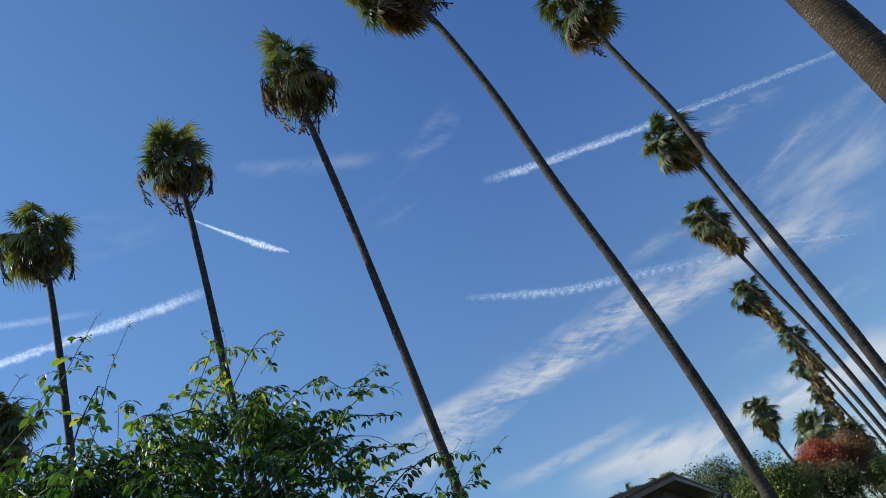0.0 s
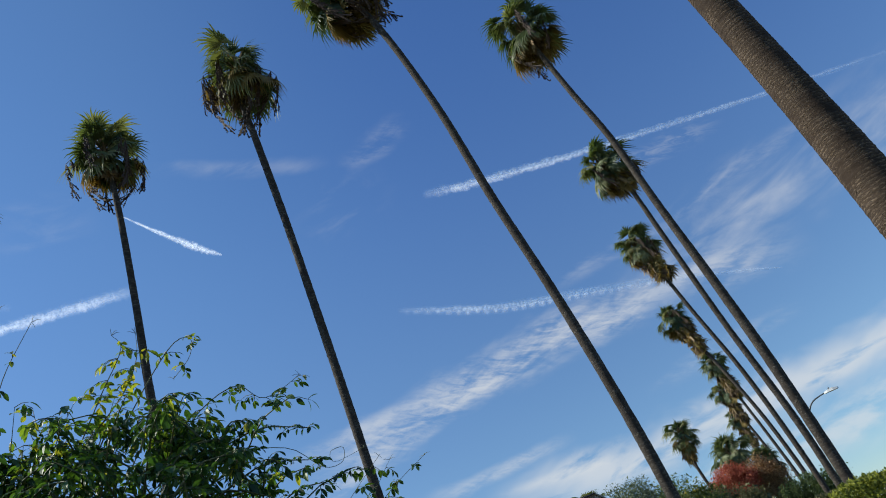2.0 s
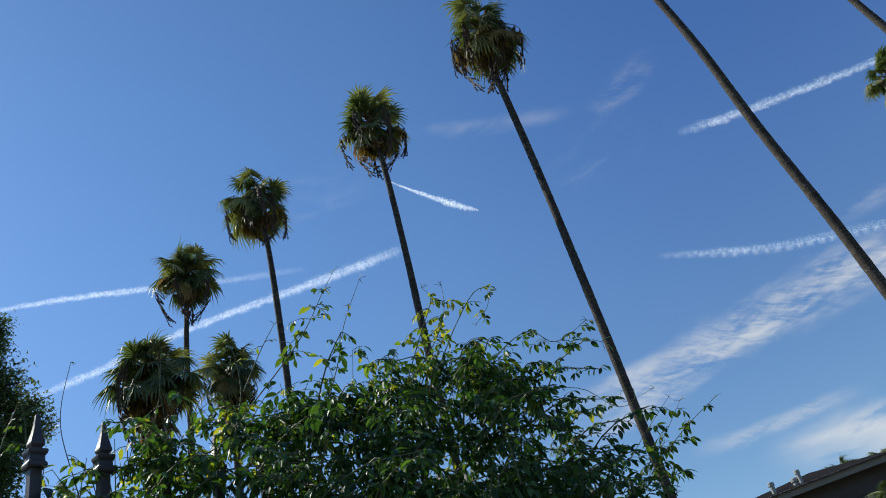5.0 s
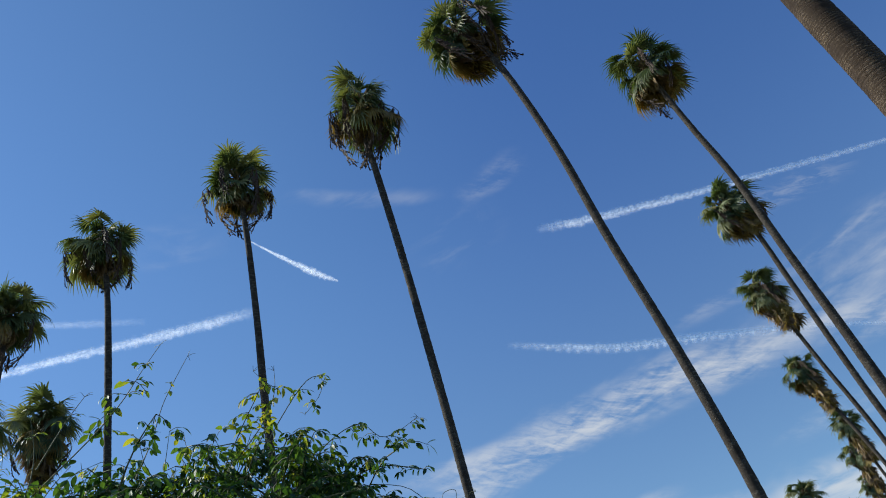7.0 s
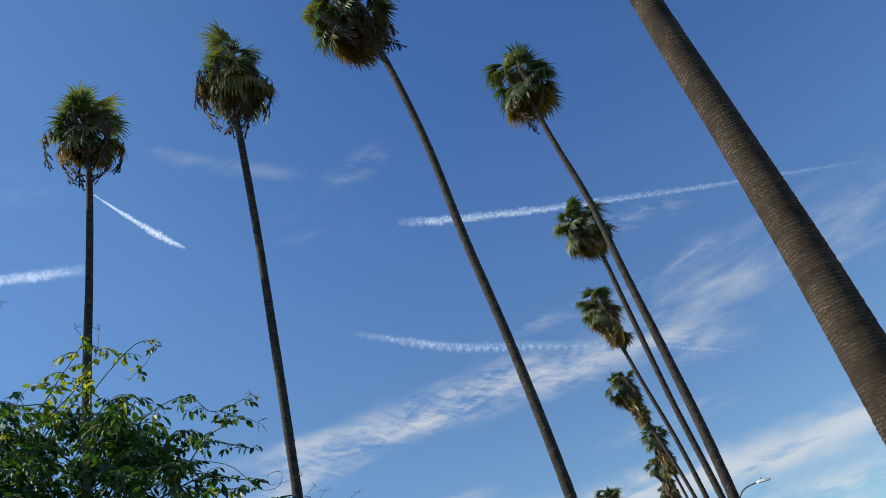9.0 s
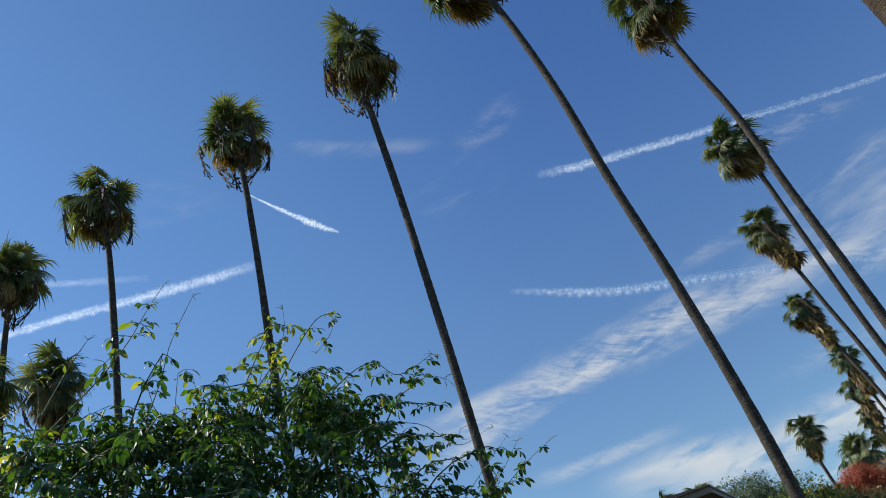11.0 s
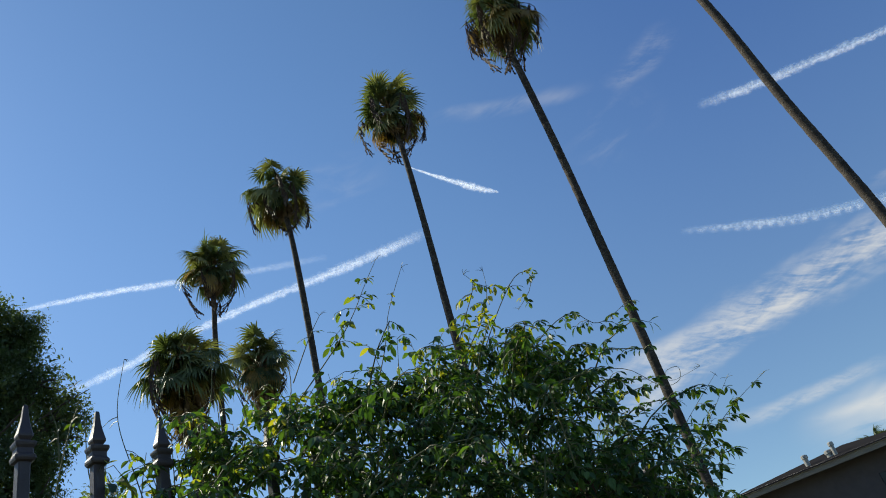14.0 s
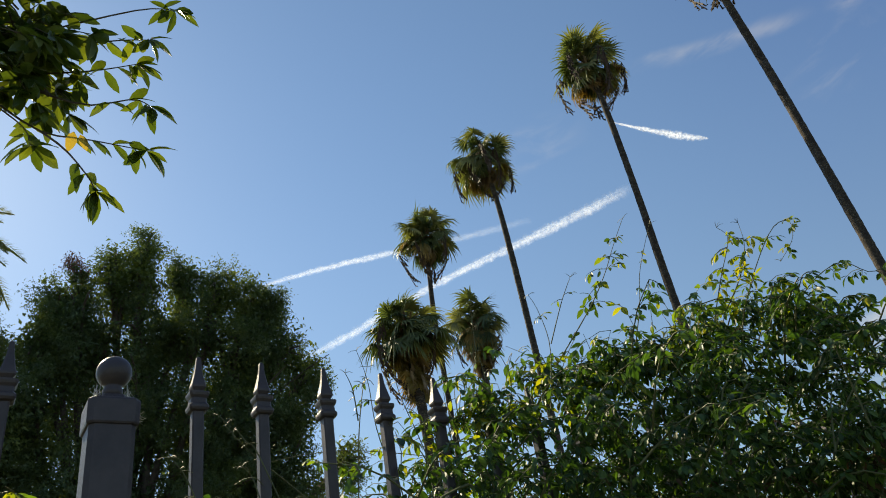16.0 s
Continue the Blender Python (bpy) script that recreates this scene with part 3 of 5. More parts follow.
def palm(name, base, lean, height, r_base=0.160, r_top=0.111, size=1.0, green=36, old=9, dead=12, skirt=1.0, stalks=5, rise=0.0, gold=1.0, seed=0, label="", group="", step=0.11, sides=14, bark=None, squash=1.0, swell=0.0):
    """A fan palm. lean: offsets of the trunk from the base at fractions of its height; its crown sits on the last one."""
    r = random.Random(seed)
    top = base_at(name, base[0], base[1], 0.0, label, "palm tree", group)
    n = int(height / step)
    line = bend([(0, 0, -0.15)] + [(dx, dy, height * f) for f, dx, dy in lean], n)
    t = Mesh()
    rad = []
    for k in range(n):
        f = k / (n - 1)
        flare = 0.08 * math.exp(-line[k].z / 0.5) + swell * math.exp(-line[k].z / 2.6)
        bulge = 1 + 0.03 * math.sin(5.0 * f + seed) + 0.02 * math.sin(17 * f + seed * 2)
        rad.append((r_base + (r_top - r_base) * f + flare) * bulge * (1.0 + (0.012 if k % 2 else -0.008) * min(1.0, step / 0.1) + r.uniform(-0.006, 0.006) * (1 + 4 * min(1.0, step / 0.1))))
    t.tube(line, rad, sides)
    part("trunk", t.data("trunk", bark or BARK, True), top, "tall grey-brown ringed palm trunk")
    head = line[-1]
    tilt = (line[-1] - line[-6]).normalized().to_track_quat("Z", "Y").to_matrix().to_4x4()
    at = Matrix.Translation(head) @ tilt @ Matrix.Scale(size * 1.29, 4)
    for k in range(green):
        f = (k + 0.5) / green
        rank = min(5 if old >= 10 else 6, max(0, int(6.6 * f + 0.3 + r.uniform(-1.5, 1.5))))
        rz = k * 137.5 + r.uniform(-24, 24)
        sc = r.uniform(0.72, 1.12)
        part("frond", FRONDS[rank][r.randrange(3)], top, "", at @ Matrix.Translation((0, 0, rise + 0.16 - 0.34 * f)) @ pose(0, 0, 0, 0, 0, rz) @ pose(0, 0, 0, r.uniform(-20, 20), r.uniform(-10, 10)) @ Matrix.Diagonal((sc, sc * squash, sc, 1)))
    for k in range(green // 4):
        part("frond", FRONDS[1 + k % 6][1], top, "", at @ Matrix.Translation((0, 0, rise + r.uniform(-0.25, 0.1))) @ pose(0, 0, 0, 0, 0, k * 137.5 + 40) @ pose(0, 0, 0, r.uniform(-50, 50), r.uniform(-20, 20)) @ Matrix.Scale(r.uniform(0.5, 0.72), 4))
    # yellow fronds cluster on the sun side; their gold also paints its light
    for k in range(old):
        rz = 205 + 220 * (k / max(1, old) - 0.5) * (0.55 + 0.45 * abs(k / max(1, old) - 0.5)) + r.uniform(-25, 25)
        part("frond", OLD_FRONDS[k % 2], top, "yellowing fan frond, its gold also standing in for sunlight", at @ Matrix.Translation((0, 0, rise - 0.16)) @ pose(0, 0, 0, 0, 0, rz) @ pose(0, 0, 0, r.uniform(-15, 15), r.uniform(-12, 20)) @ Matrix.Scale(r.uniform(0.62, 0.86) * gold, 4))
    if skirt > 2:
        dead = int(dead * 1.7)
    for k in range(dead):
        f = k / max(1, dead)
        rz = k * 137.5 + r.uniform(-20, 20)
        if skirt > 1.2:
            drop, tip, kind = -0.25 - 0.62 * skirt * f, 58 + 14 * f + r.uniform(-16, 14), HUNG[k % 4]
        else:
            drop, tip, kind = rise - 0.20 - 0.40 * f, 70 + r.uniform(-18, 12), DEAD_FRONDS[k % 3]
        part("frond", kind, top, "dry brown hanging frond", at @ Matrix.Translation((0, 0, drop)) @ pose(0, 0, 0, 0, 0, rz) @ pose(0, 0, 0, 0, tip) @ pose(0, 0, 0, r.uniform(-30, 30)) @ Matrix.Scale(r.uniform(0.7, 1.0) * (0.74 if skirt <= 1.2 else 0.9 if skirt <= 2 else 1.12), 4))
    boots = Mesh()
    for k in range(44):
        a, z = k * 2.4, -0.95 + (1.25 + rise) * k / 44
        d = Vector((math.cos(a), math.sin(a), 0))
        p = d * r_top * 0.8 + Vector((0, 0, z))
        q = d * (r_top * 1.15 + 0.16 + 0.10 * r.random()) + Vector((0, 0, z + 0.22 + 0.1 * r.random()))
        boots.tube([at @ p, at @ p.lerp(q, 0.6), at @ q], [0.075 * size, 0.055 * size, 0.030 * size], 5)
    part("boot_collar", boots.data("boot_collar", FROND_DEAD), top, "woven brown old leaf bases")["kind"] = "stuff"
    for k in range(stalks):
        rz = k * 360 / max(1, stalks) + r.uniform(-35, 35)
        part("fruit_stalk", STALKS[k % 2], top, "dark spent fruit stalk", at @ Matrix.Translation((0, 0, rise - 0.1)) @ pose(0, 0, 0, 0, 0, rz) @ pose(0, 0, 0, 0, (8, 30, 46, 20, 38)[k % 5] + r.uniform(-8, 8)) @ Matrix.Scale(r.uniform(0.98, 1.25), 4))
    return top


ROW = "palms in the row across the corner"
STREET = "palms in the row along the street"
TALL = "tall slender fan palm with shaggy green crown and grey trunk"
palm("fan_palm", (-3.15, 19.3), [(0.2, -0.02, 0), (0.38, -0.25, 0), (0.55, -0.6, -0.1), (0.7, -0.82, -0.15), (0.84, -1.2, -0.25), (0.94, -1.65, -0.3), (1.0, -2.2, -0.35)], 24.2, rise=0.34, gold=1.25, seed=3, group=ROW, label="tall leaning fan palm with curved trunk and shaggy crown", stalks=10, old=18)
palm("fan_palm", (-10.67, 19.24), [(0.3, 0, 0), (0.5, -0.02, 0), (0.7, -0.08, 0), (0.86, -0.18, -0.05), (0.94, -0.22, -0.1), (1.0, 0.04, -0.1)], 24.45, size=1.07, r_base=0.152, r_top=0.115, rise=0.22, seed=5, group=ROW, label="tall fan palm with yellowing lower fronds and dark fruit tassels", stalks=11, old=18)
palm("fan_palm", (-17.0, 18.0), [(0.5, 0, 0), (0.7, 0.06, 0.06), (0.85, 0.08, 0.08), (0.94, 0.04, 0.05), (1.0, -0.02, 0.03)], 24.25, r_base=0.152, r_top=0.111, rise=0.26, seed=8, group=ROW, label=TALL, old=9, stalks=9)
palm("fan_palm", (-23.3, 16.2), [(0.5, 0, 0), (0.75, 0, 0), (0.9, -0.05, -0.05), (1.0, -0.18, -0.2)], 24.0, r_base=0.152, r_top=0.111, rise=0.16, seed=12, group=ROW, label=TALL, old=7, stalks=7)
palm("fan_palm", (-31.1, 15.95), [(0.5, 0, 0), (0.8, -0.02, 0.0), (0.92, 0.03, 0.1), (1.0, 0.06, 0.15)], 24.1, r_base=0.160, r_top=0.118, size=1.12, rise=0.50, seed=15, group=ROW, label="tall fan palm with a dense round dark green crown", old=5)
palm("fan_palm", (-23.45, 11.0), [(0.5, 0, 0), (1.0, -0.2, -0.25)], 14.6, r_base=0.213, r_top=0.185, size=1.02, seed=18, group=ROW, label="shorter stout fan palm with a thick drooping crown", green=44, old=12, dead=26, skirt=1.8, stalks=5)
palm("fan_palm", (-27.6, 16.1), [(0.5, 0, 0), (1.0, 0.05, 0.1)], 17.3, r_base=0.190, r_top=0.148, size=0.98, seed=21, group=ROW, label="mid-height fan palm with a brown dead skirt", green=36, old=6, dead=20, skirt=1.6, stalks=3)

palm("fan_palm", (1.307, 5.43), [(0.08, 0.012, 0), (0.15, 0.018, 0), (0.20, -0.004, 0), (0.23, -0.024, 0), (0.28, -0.058, 0), (0.5, -0.16, 0.02), (0.75, -0.2, 0.05), (1.0, -0.2, 0.1)], 23.0, r_base=0.122, r_top=0.100, swell=0.135, seed=24, group=STREET, label="fan palm with a thick rough trunk ringed with leaf scars", step=0.03, sides=40, bark=BARK_NEAR)
palm("fan_palm", (0.6, 26.4), [(0.25, 0.02, 0), (0.4, -0.1, 0), (0.55, -0.28, 0), (0.7, -0.42, 0), (0.82, -0.75, 0), (0.93, -1.0, 0), (1.0, -1.05, 0)], 24.2, r_base=0.182, r_top=0.104, size=0.92, gold=1.25, seed=27, group=STREET, label=TALL, old=15)
palm("fan_palm", (0.45, 41.0), [(0.25, 0.0, 0), (0.5, -0.4, 0), (0.75, -0.65, 0), (0.92, -0.85, 0), (1.0, -1.5, 0)], 24.2, r_base=0.190, r_top=0.118, size=1.04, gold=1.25, seed=30, group=STREET, label="tall fan palm with a shaggy gold-brown skirt", old=18, dead=22, skirt=1.3)
palm("fan_palm", (-0.15, 56.0), [(0.25, -0.1, 0), (0.5, -0.5, 0), (0.72, -1.25, 0), (0.88, -1.75, 0), (1.0, -2.35, 0)], 25.0, r_base=0.198, r_top=0.126, size=1.06, gold=1.25, seed=33, group=STREET, label="tall fan palm with a long brown dead skirt", old=12, dead=30, skirt=2.4)
palm("fan_palm", (-0.8, 75.0), [(0.25, -0.2, 0), (0.5, -0.7, 0), (0.72, -1.6, 0), (0.88, -2.5, 0), (1.0, -3.2, 0)], 24.2, r_base=0.213, r_top=0.133, size=1.05, gold=1.25, seed=36, group=STREET, label="tall fan palm with a long brown dead skirt", old=12, dead=40, skirt=3.4, stalks=2)
palm("fan_palm", (-1.7, 95.0), [(0.3, -0.3, 0), (0.6, -0.9, 0), (1.0, -1.9, 0)], 22.8, r_base=0.228, r_top=0.148, size=1.1, seed=39, group=STREET, label="distant fan palm with a long shaggy skirt", green=30, old=10, dead=44, skirt=3.6, stalks=0, step=0.3)
palm("fan_palm", (-3.0, 112.0), [(0.3, -0.4, 0), (0.6, -1.0, 0), (1.0, -2.3, 0)], 22.5, r_base=0.228, r_top=0.148, size=1.1, seed=42, group=STREET, label="distant fan palm with a long shaggy skirt", green=30, old=10, dead=44, skirt=4.0, stalks=0, step=0.3)
palm("fan_palm", (-4.2, 130.0), [(0.3, -0.4, 0), (0.6, -1.2, 0), (1.0, -2.4, 0)], 21.2, r_base=0.228, r_top=0.148, size=1.1, seed=45, group=STREET, label="distant fan palm with a long shaggy skirt", green=28, old=8, dead=34, skirt=3.6, stalks=0, step=0.3)
palm("fan_palm", (-8.0, 108.0), [(0.5, 0.1, 0), (1.0, -0.2, 0)], 14.6, r_base=0.228, r_top=0.207, size=1.75, seed=48, group=STREET, label="broad low fan palm behind the autumn trees", green=40, old=10, dead=20, skirt=1.6, stalks=0, step=0.3)
palm("fan_palm", (-4.9, 112.0), [(0.5, 0.1, 0), (1.0, -0.2, 0)], 12.0, r_base=0.228, r_top=0.207, size=1.6, seed=50, group=STREET, label="broad low fan palm behind the autumn trees", green=36, old=6, dead=14, skirt=1.4, stalks=0, step=0.3)
palm("fan_palm", (-6.75, 59.6), [(0.3, -0.02, 0), (0.6, -0.25, 0), (0.85, -0.45, 0), (1.0, -0.25, 0)], 11.3, r_base=0.152, r_top=0.089, size=0.86, seed=52, label="slender young fan palm with a small skirt beside citrus trees", green=34, old=6, dead=14, skirt=1.5, stalks=0)
palm("fan_palm", (-19.4, 60.0), [(0.5, 0, 0), (1.0, 0.1, 0)], 9.9, r_base=0.152, r_top=0.118, size=0.95, seed=55, label="small fan palm rising behind the house roof", green=26, old=4, dead=8, stalks=0)
palm("fan_palm", (-15.9, 60.0), [(0.5, 0, 0), (1.0, 0.1, 0)], 9.6, r_base=0.152, r_top=0.118, size=0.95, seed=57, label="small fan palm rising behind the house roof", green=26, old=4, dead=8, stalks=0)
palm("fan_palm", (-7.0, 25.2), [(0.5, 0.02, 0), (1.0, -0.05, 0)], 4.0, r_base=0.091, r_top=0.074, size=0.50, seed=59, label="small pale fan palm growing beside the house wall", green=20, old=26, dead=2, stalks=0)
palm("fan_palm", (-7.1, 24.9), [(0.5, 0.02, 0), (1.0, 0.05, 0)], 3.3, r_base=0.091, r_top=0.074, size=0.50, seed=60, label="small pale fan palm growing beside the house wall", green=16, old=24, dead=2, stalks=0)


def feather_frond(seed):
    r = random.Random(seed)
    b = Mesh()
    L = 3.0
    line = bend([(0, 0, 0), (L * 0.4, 0, 0.45), (L * 0.75, 0, 0.15), (L * 0.95, 0, -0.7)], 15)
    b.tube(line, [0.04 - 0.0024 * k for k in range(15)], 4, False)
    ns, ds, nm, ln = [], [], [], []
    for k in range(120):
        f = 0.15 + 0.85 * k / 120
        p = line[min(13, int(f * 14))].lerp(line[min(14, int(f * 14) + 1)], f * 14 - int(f * 14))
        s = 1 if k % 2 else -1
        ns.append(tuple(p)), ds.append((0.75, s * 0.8, -0.15 + r.uniform(-0.25, 0.1))), nm.append((0, 0, 1)), ln.append(0.62 * math.sin(math.pi * min(1.0, 0.25 + 0.72 * f)) * r.uniform(0.85, 1.1) + 0.08)
    b.leaves(np.array(ns), np.array(ds), np.array(nm), np.array(ln), np.full(120, 0.045), 0.3)
    return b.data("feather_frond", FROND)


def date_palm(x, y, height):
    top = base_at("date_palm", x, y, 0, "date palm with long arching feather fronds", "palm tree")
    t = Mesh()
    n = 90
    t.tube([(0, 0, height * k / (n - 1) - 0.1) for k in range(n)], [0.36 + (0.03 if k % 2 else 0) + 0.2 * math.exp(-k / 5) for k in range(n)], 14)
    part("trunk", t.data("trunk", BARK, True), top)
    kinds = [feather_frond(61), feather_frond(62)]
    for k in range(40):
        f = k / 40
        part("frond", kinds[k % 2], top, "", Matrix.Translation((0, 0, height)) @ pose(0, 0, 0, 0, 0, k * 137.5) @ pose(0, 0, 0, 0, -(75 - 115 * f)))


date_palm(-22.4, -5.3, 15.3)

# ---- broad trees and hedges ----


def lobes_leaves(mesh, lobes, count, leaf, seed, shell=0.55, droop=0.2):
    """Leaves in rounded lobes (x, y, z, rx, ry, rz): thick at the skin, thinner within, in small tufts with gaps between."""
    g_ = np.random.default_rng(seed)
    vol = np.array([(l[3] * l[4] * l[5]) ** 0.72 for l in lobes])
    share = (vol / vol.sum() * count).astype(int)
    for l, n in zip(lobes, share):
        tufts = max(6, n // 26)
        d = g_.normal(size=(tufts, 3))
        d /= np.linalg.norm(d, axis=1)[:, None]
        rad = shell + (1.0 - shell) * g_.random(tufts) ** 0.6
        lump = 1 + 0.16 * np.sin(d[:, 0] * 5 + l[0]) * np.sin(d[:, 1] * 6 + l[1]) + 0.10 * np.sin(d[:, 2] * 9 + l[2])
        centre = np.array(l[:3]) + d * np.array(l[3:6]) * (rad * lump)[:, None]
        pick = g_.integers(0, tufts, n)
        out = d[pick]
        base = centre[pick] + g_.normal(size=(n, 3)) * leaf * 1.25
        axis = out * 0.6 + g_.normal(size=(n, 3)) * 0.8 + np.array((0, 0, -0.25))
        nor = out * 0.8 + np.array((0, 0, 0.7)) + g_.normal(size=(n, 3)) * 0.4
        size = leaf * g_.uniform(0.7, 1.3, n)
        mesh.leaves(base, axis, nor, size, size * 0.5, droop)


def tree(name, x, y, trunk_h, r, lobes, count, leaf, material, seed, label, shell=0.55, inner=0, clumps=0):
    """A tree: tapered trunk, limbs that reach into every lobe, and a crown of many leaves. Lobes are relative to the base."""
    rr = random.Random(seed)
    top = base_at(name, x, y, 0, label, "tree")
    t = Mesh()
    line = bend([(0, 0, -0.1), (0.08 * r * 4, 0.05, trunk_h * 0.5), (0, 0.1, trunk_h)], 10)
    t.tube(line, [r * (1.3 - 0.06 * k) for k in range(10)], 10)
    part("trunk", t.data("trunk", WOOD, True), top)
    for l in lobes:
        b = Mesh()
        start = line[rr.randint(5, 9)]
        end = Vector(l[:3])
        mid = start.lerp(end, 0.5) + Vector((rr.uniform(-0.3, 0.3), rr.uniform(-0.3, 0.3), -0.1 * end.z * 0.3))
        b.tube(bend([start, mid, end], 7), [r * (0.42 - 0.06 * k) for k in range(7)], 6, False)
        for _ in range(6):
            d = Vector((rr.gauss(0, 1) * l[3], rr.gauss(0, 1) * l[4], rr.gauss(0, 0.8) * l[5])) * 0.55
            b.tube(bend([mid.lerp(end, 0.6), end + d * 0.4 + Vector((0, 0, 0.1)), end + d], 5), [r * 0.16, r * 0.12, r * 0.08, r * 0.05, r * 0.02], 4, False)
        part("limb", b.data("limb", WOOD, True), top)
    c = Mesh()
    small = lobes
    if clumps:
        small = []
        for l in lobes:
            for _ in range(int(clumps * (l[4] * l[5] / 0.35) ** 0.8)):
                d = Vector((rr.gauss(0, 1), rr.gauss(0, 1), rr.gauss(0, 1))).normalized() * rr.uniform(0.62, 0.98)
                w = rr.uniform(0.14, 0.32)
                small.append((l[0] + d.x * l[3], l[1] + d.y * l[4], l[2] + d.z * l[5], w, w, w * rr.uniform(0.8, 1.15)))
    lobes_leaves(c, small, count, leaf, seed, shell)
    if inner:
        lobes_leaves(c, [(*l[:3], l[3] * 0.80, l[4] * 0.80, l[5] * 0.80) for l in lobes], inner, leaf * 1.9, seed + 1, 0.15)
    ob = part("crown", c.data("crown", material), top)
    ob["kind"] = "stuff"
    return top


BIG_TREE = tree("broadleaf_tree", -15.2, 0.4, 4.0, 0.35, [
    (0.0, 0.22, 11.35, 0.60, 0.36, 0.90), (0.0, -0.32, 10.95, 0.60, 0.30, 0.70), (0.1, 0.25, 10.5, 0.70, 0.34, 0.80), (-0.2, -1.35, 10.15, 0.70, 0.42, 0.45), (0.0, -0.95, 10.3, 0.60, 0.38, 0.45),
    (-0.2, -1.55, 9.35, 0.90, 0.46, 0.75), (0.1, 1.12, 10.65, 0.80, 0.36, 0.65), (0.2, 1.85, 10.4, 0.80, 0.45, 0.65), (0.2, 2.55, 10.2, 0.80, 0.42, 0.60), (0.2, 2.98, 9.85, 0.70, 0.30, 0.75),
    (0.3, 3.25, 8.95, 0.80, 0.42, 0.65), (0.3, 3.80, 8.45, 0.70, 0.38, 0.55), (0.3, 3.40, 7.6, 0.80, 0.48, 0.80), (0.0, 0.45, 9.2, 1.2, 0.60, 0.90), (0.1, 1.40, 9.4, 1.3, 0.75, 0.95),
    (0.2, 2.40, 8.8, 1.3, 0.85, 1.10), (0.0, -0.95, 8.7, 1.2, 0.65, 0.90), (0.0, 0.40, 7.6, 1.6, 1.25, 1.35), (0.2, 2.20, 7.2, 1.6, 1.35, 1.40), (0.0, -1.60, 7.6, 1.4, 1.10, 1.30),
    (0.2, 1.80, 5.6, 1.6, 1.55, 1.50), (0.0, -0.40, 5.6, 1.6, 1.55, 1.50), (0.3, 3.05, 6.0, 1.2, 0.85, 1.30), (-0.3, -2.60, 8.2, 1.2, 0.90, 1.60), (-0.3, -3.20, 6.2, 1.5, 1.40, 1.60), (0.4, 4.45, 6.4, 0.40, 0.26, 0.60),
    (0.0, -0.25, 10.25, 0.70, 0.34, 0.55), (0.0, -0.45, 9.15, 0.80, 0.40, 0.50), (0.0, -0.95, 9.6, 0.80, 0.46, 0.45), (0.0, -2.0, 6.1, 1.4, 1.0, 1.2), (0.0, -1.2, 4.6, 1.5, 1.3, 1.1), (0.2, 1.2, 4.4, 1.5, 1.5, 1.1)],
    230000, 0.056, LEAF_DARK, 71, "large dark green broadleaf tree standing behind the fence", 0.15, 110000, 18)
tuft = Mesh()
lobes_leaves(tuft, [(0.0, -1.12, 10.98, 0.26, 0.22, 0.26), (0.0, -0.98, 10.74, 0.2, 0.16, 0.22)], 1500, 0.05, 79, 0.1)
part("young_growth", tuft.data("young_growth", surface("bronze_new_leaf", [(0.075, 0.040, 0.030), (0.15, 0.075, 0.050)], 3.0, 0.5, 0.1, 30.0, spread_by="island", translucent=0.2)), BIG_TREE, "bronze-red tuft of new leaves")["kind"] = "stuff"
tree("grey_green_tree", -10.6, 49.0, 2.6, 0.25, [(0, 0, 6.9, 1.9, 1.8, 1.5), (-1.5, 0, 6.4, 1.6, 1.6, 1.4), (1.4, 0.3, 6.2, 1.4, 1.4, 1.3), (0, 0, 5.0, 2.6, 2, 1.7)], 30000, 0.14, LEAF_GREY, 72, "airy grey-green tree beyond the house", 0.5, 2500)
tree("citrus_tree", -7.0, 44.0, 1.5, 0.18, [(0, 0, 5.2, 1.5, 1.4, 1.4), (-1.1, 0, 4.9, 1.2, 1.2, 1.2), (1.2, 0, 4.8, 1.1, 1.2, 1.3), (0.2, -0.2, 3.4, 1.9, 1.5, 1.7)], 14000, 0.14, LEAF_LIME, 73, "bushy yellow-green citrus tree with ripe fruit", 0.5, 2500)
tree("olive_tree", -6.2, 54.0, 2.0, 0.2, [(-0.3, 0, 5.3, 1.3, 1.4, 1.2), (1.5, 0, 4.5, 1.3, 1.3, 1.1), (-1.5, 0, 5.3, 1.1, 1.2, 1.1), (0.4, 0, 4.0, 2.3, 1.6, 1.8)], 13000, 0.16, LEAF_OLIVE, 74, "olive-brown tree in a garden along the street", 0.5, 2500)
tree("autumn_tree", -5.4, 58.0, 2.0, 0.18, [(0, 0, 6.8, 1.1, 1.0, 0.95), (0.9, 0, 6.4, 0.9, 0.9, 0.9), (-0.8, 0, 6.2, 0.9, 0.9, 0.9), (0.1, 0, 5.4, 1.5, 1.1, 1.1)], 24000, 0.12, LEAF_RED, 75, "red-leaved autumn tree along the street", 0.5, 2000)
tree("autumn_tree", -3.3, 59.5, 2.0, 0.18, [(0, 0, 6.4, 0.9, 0.9, 1.1), (0.7, 0, 5.8, 0.75, 0.8, 1.0), (-0.55, 0, 5.8, 0.75, 0.8, 1.0), (0.2, 0, 4.7, 1.2, 1.0, 1.1)], 17000, 0.13, LEAF_BROWN, 76, "bronze-brown autumn tree along the street", 0.5, 2000)

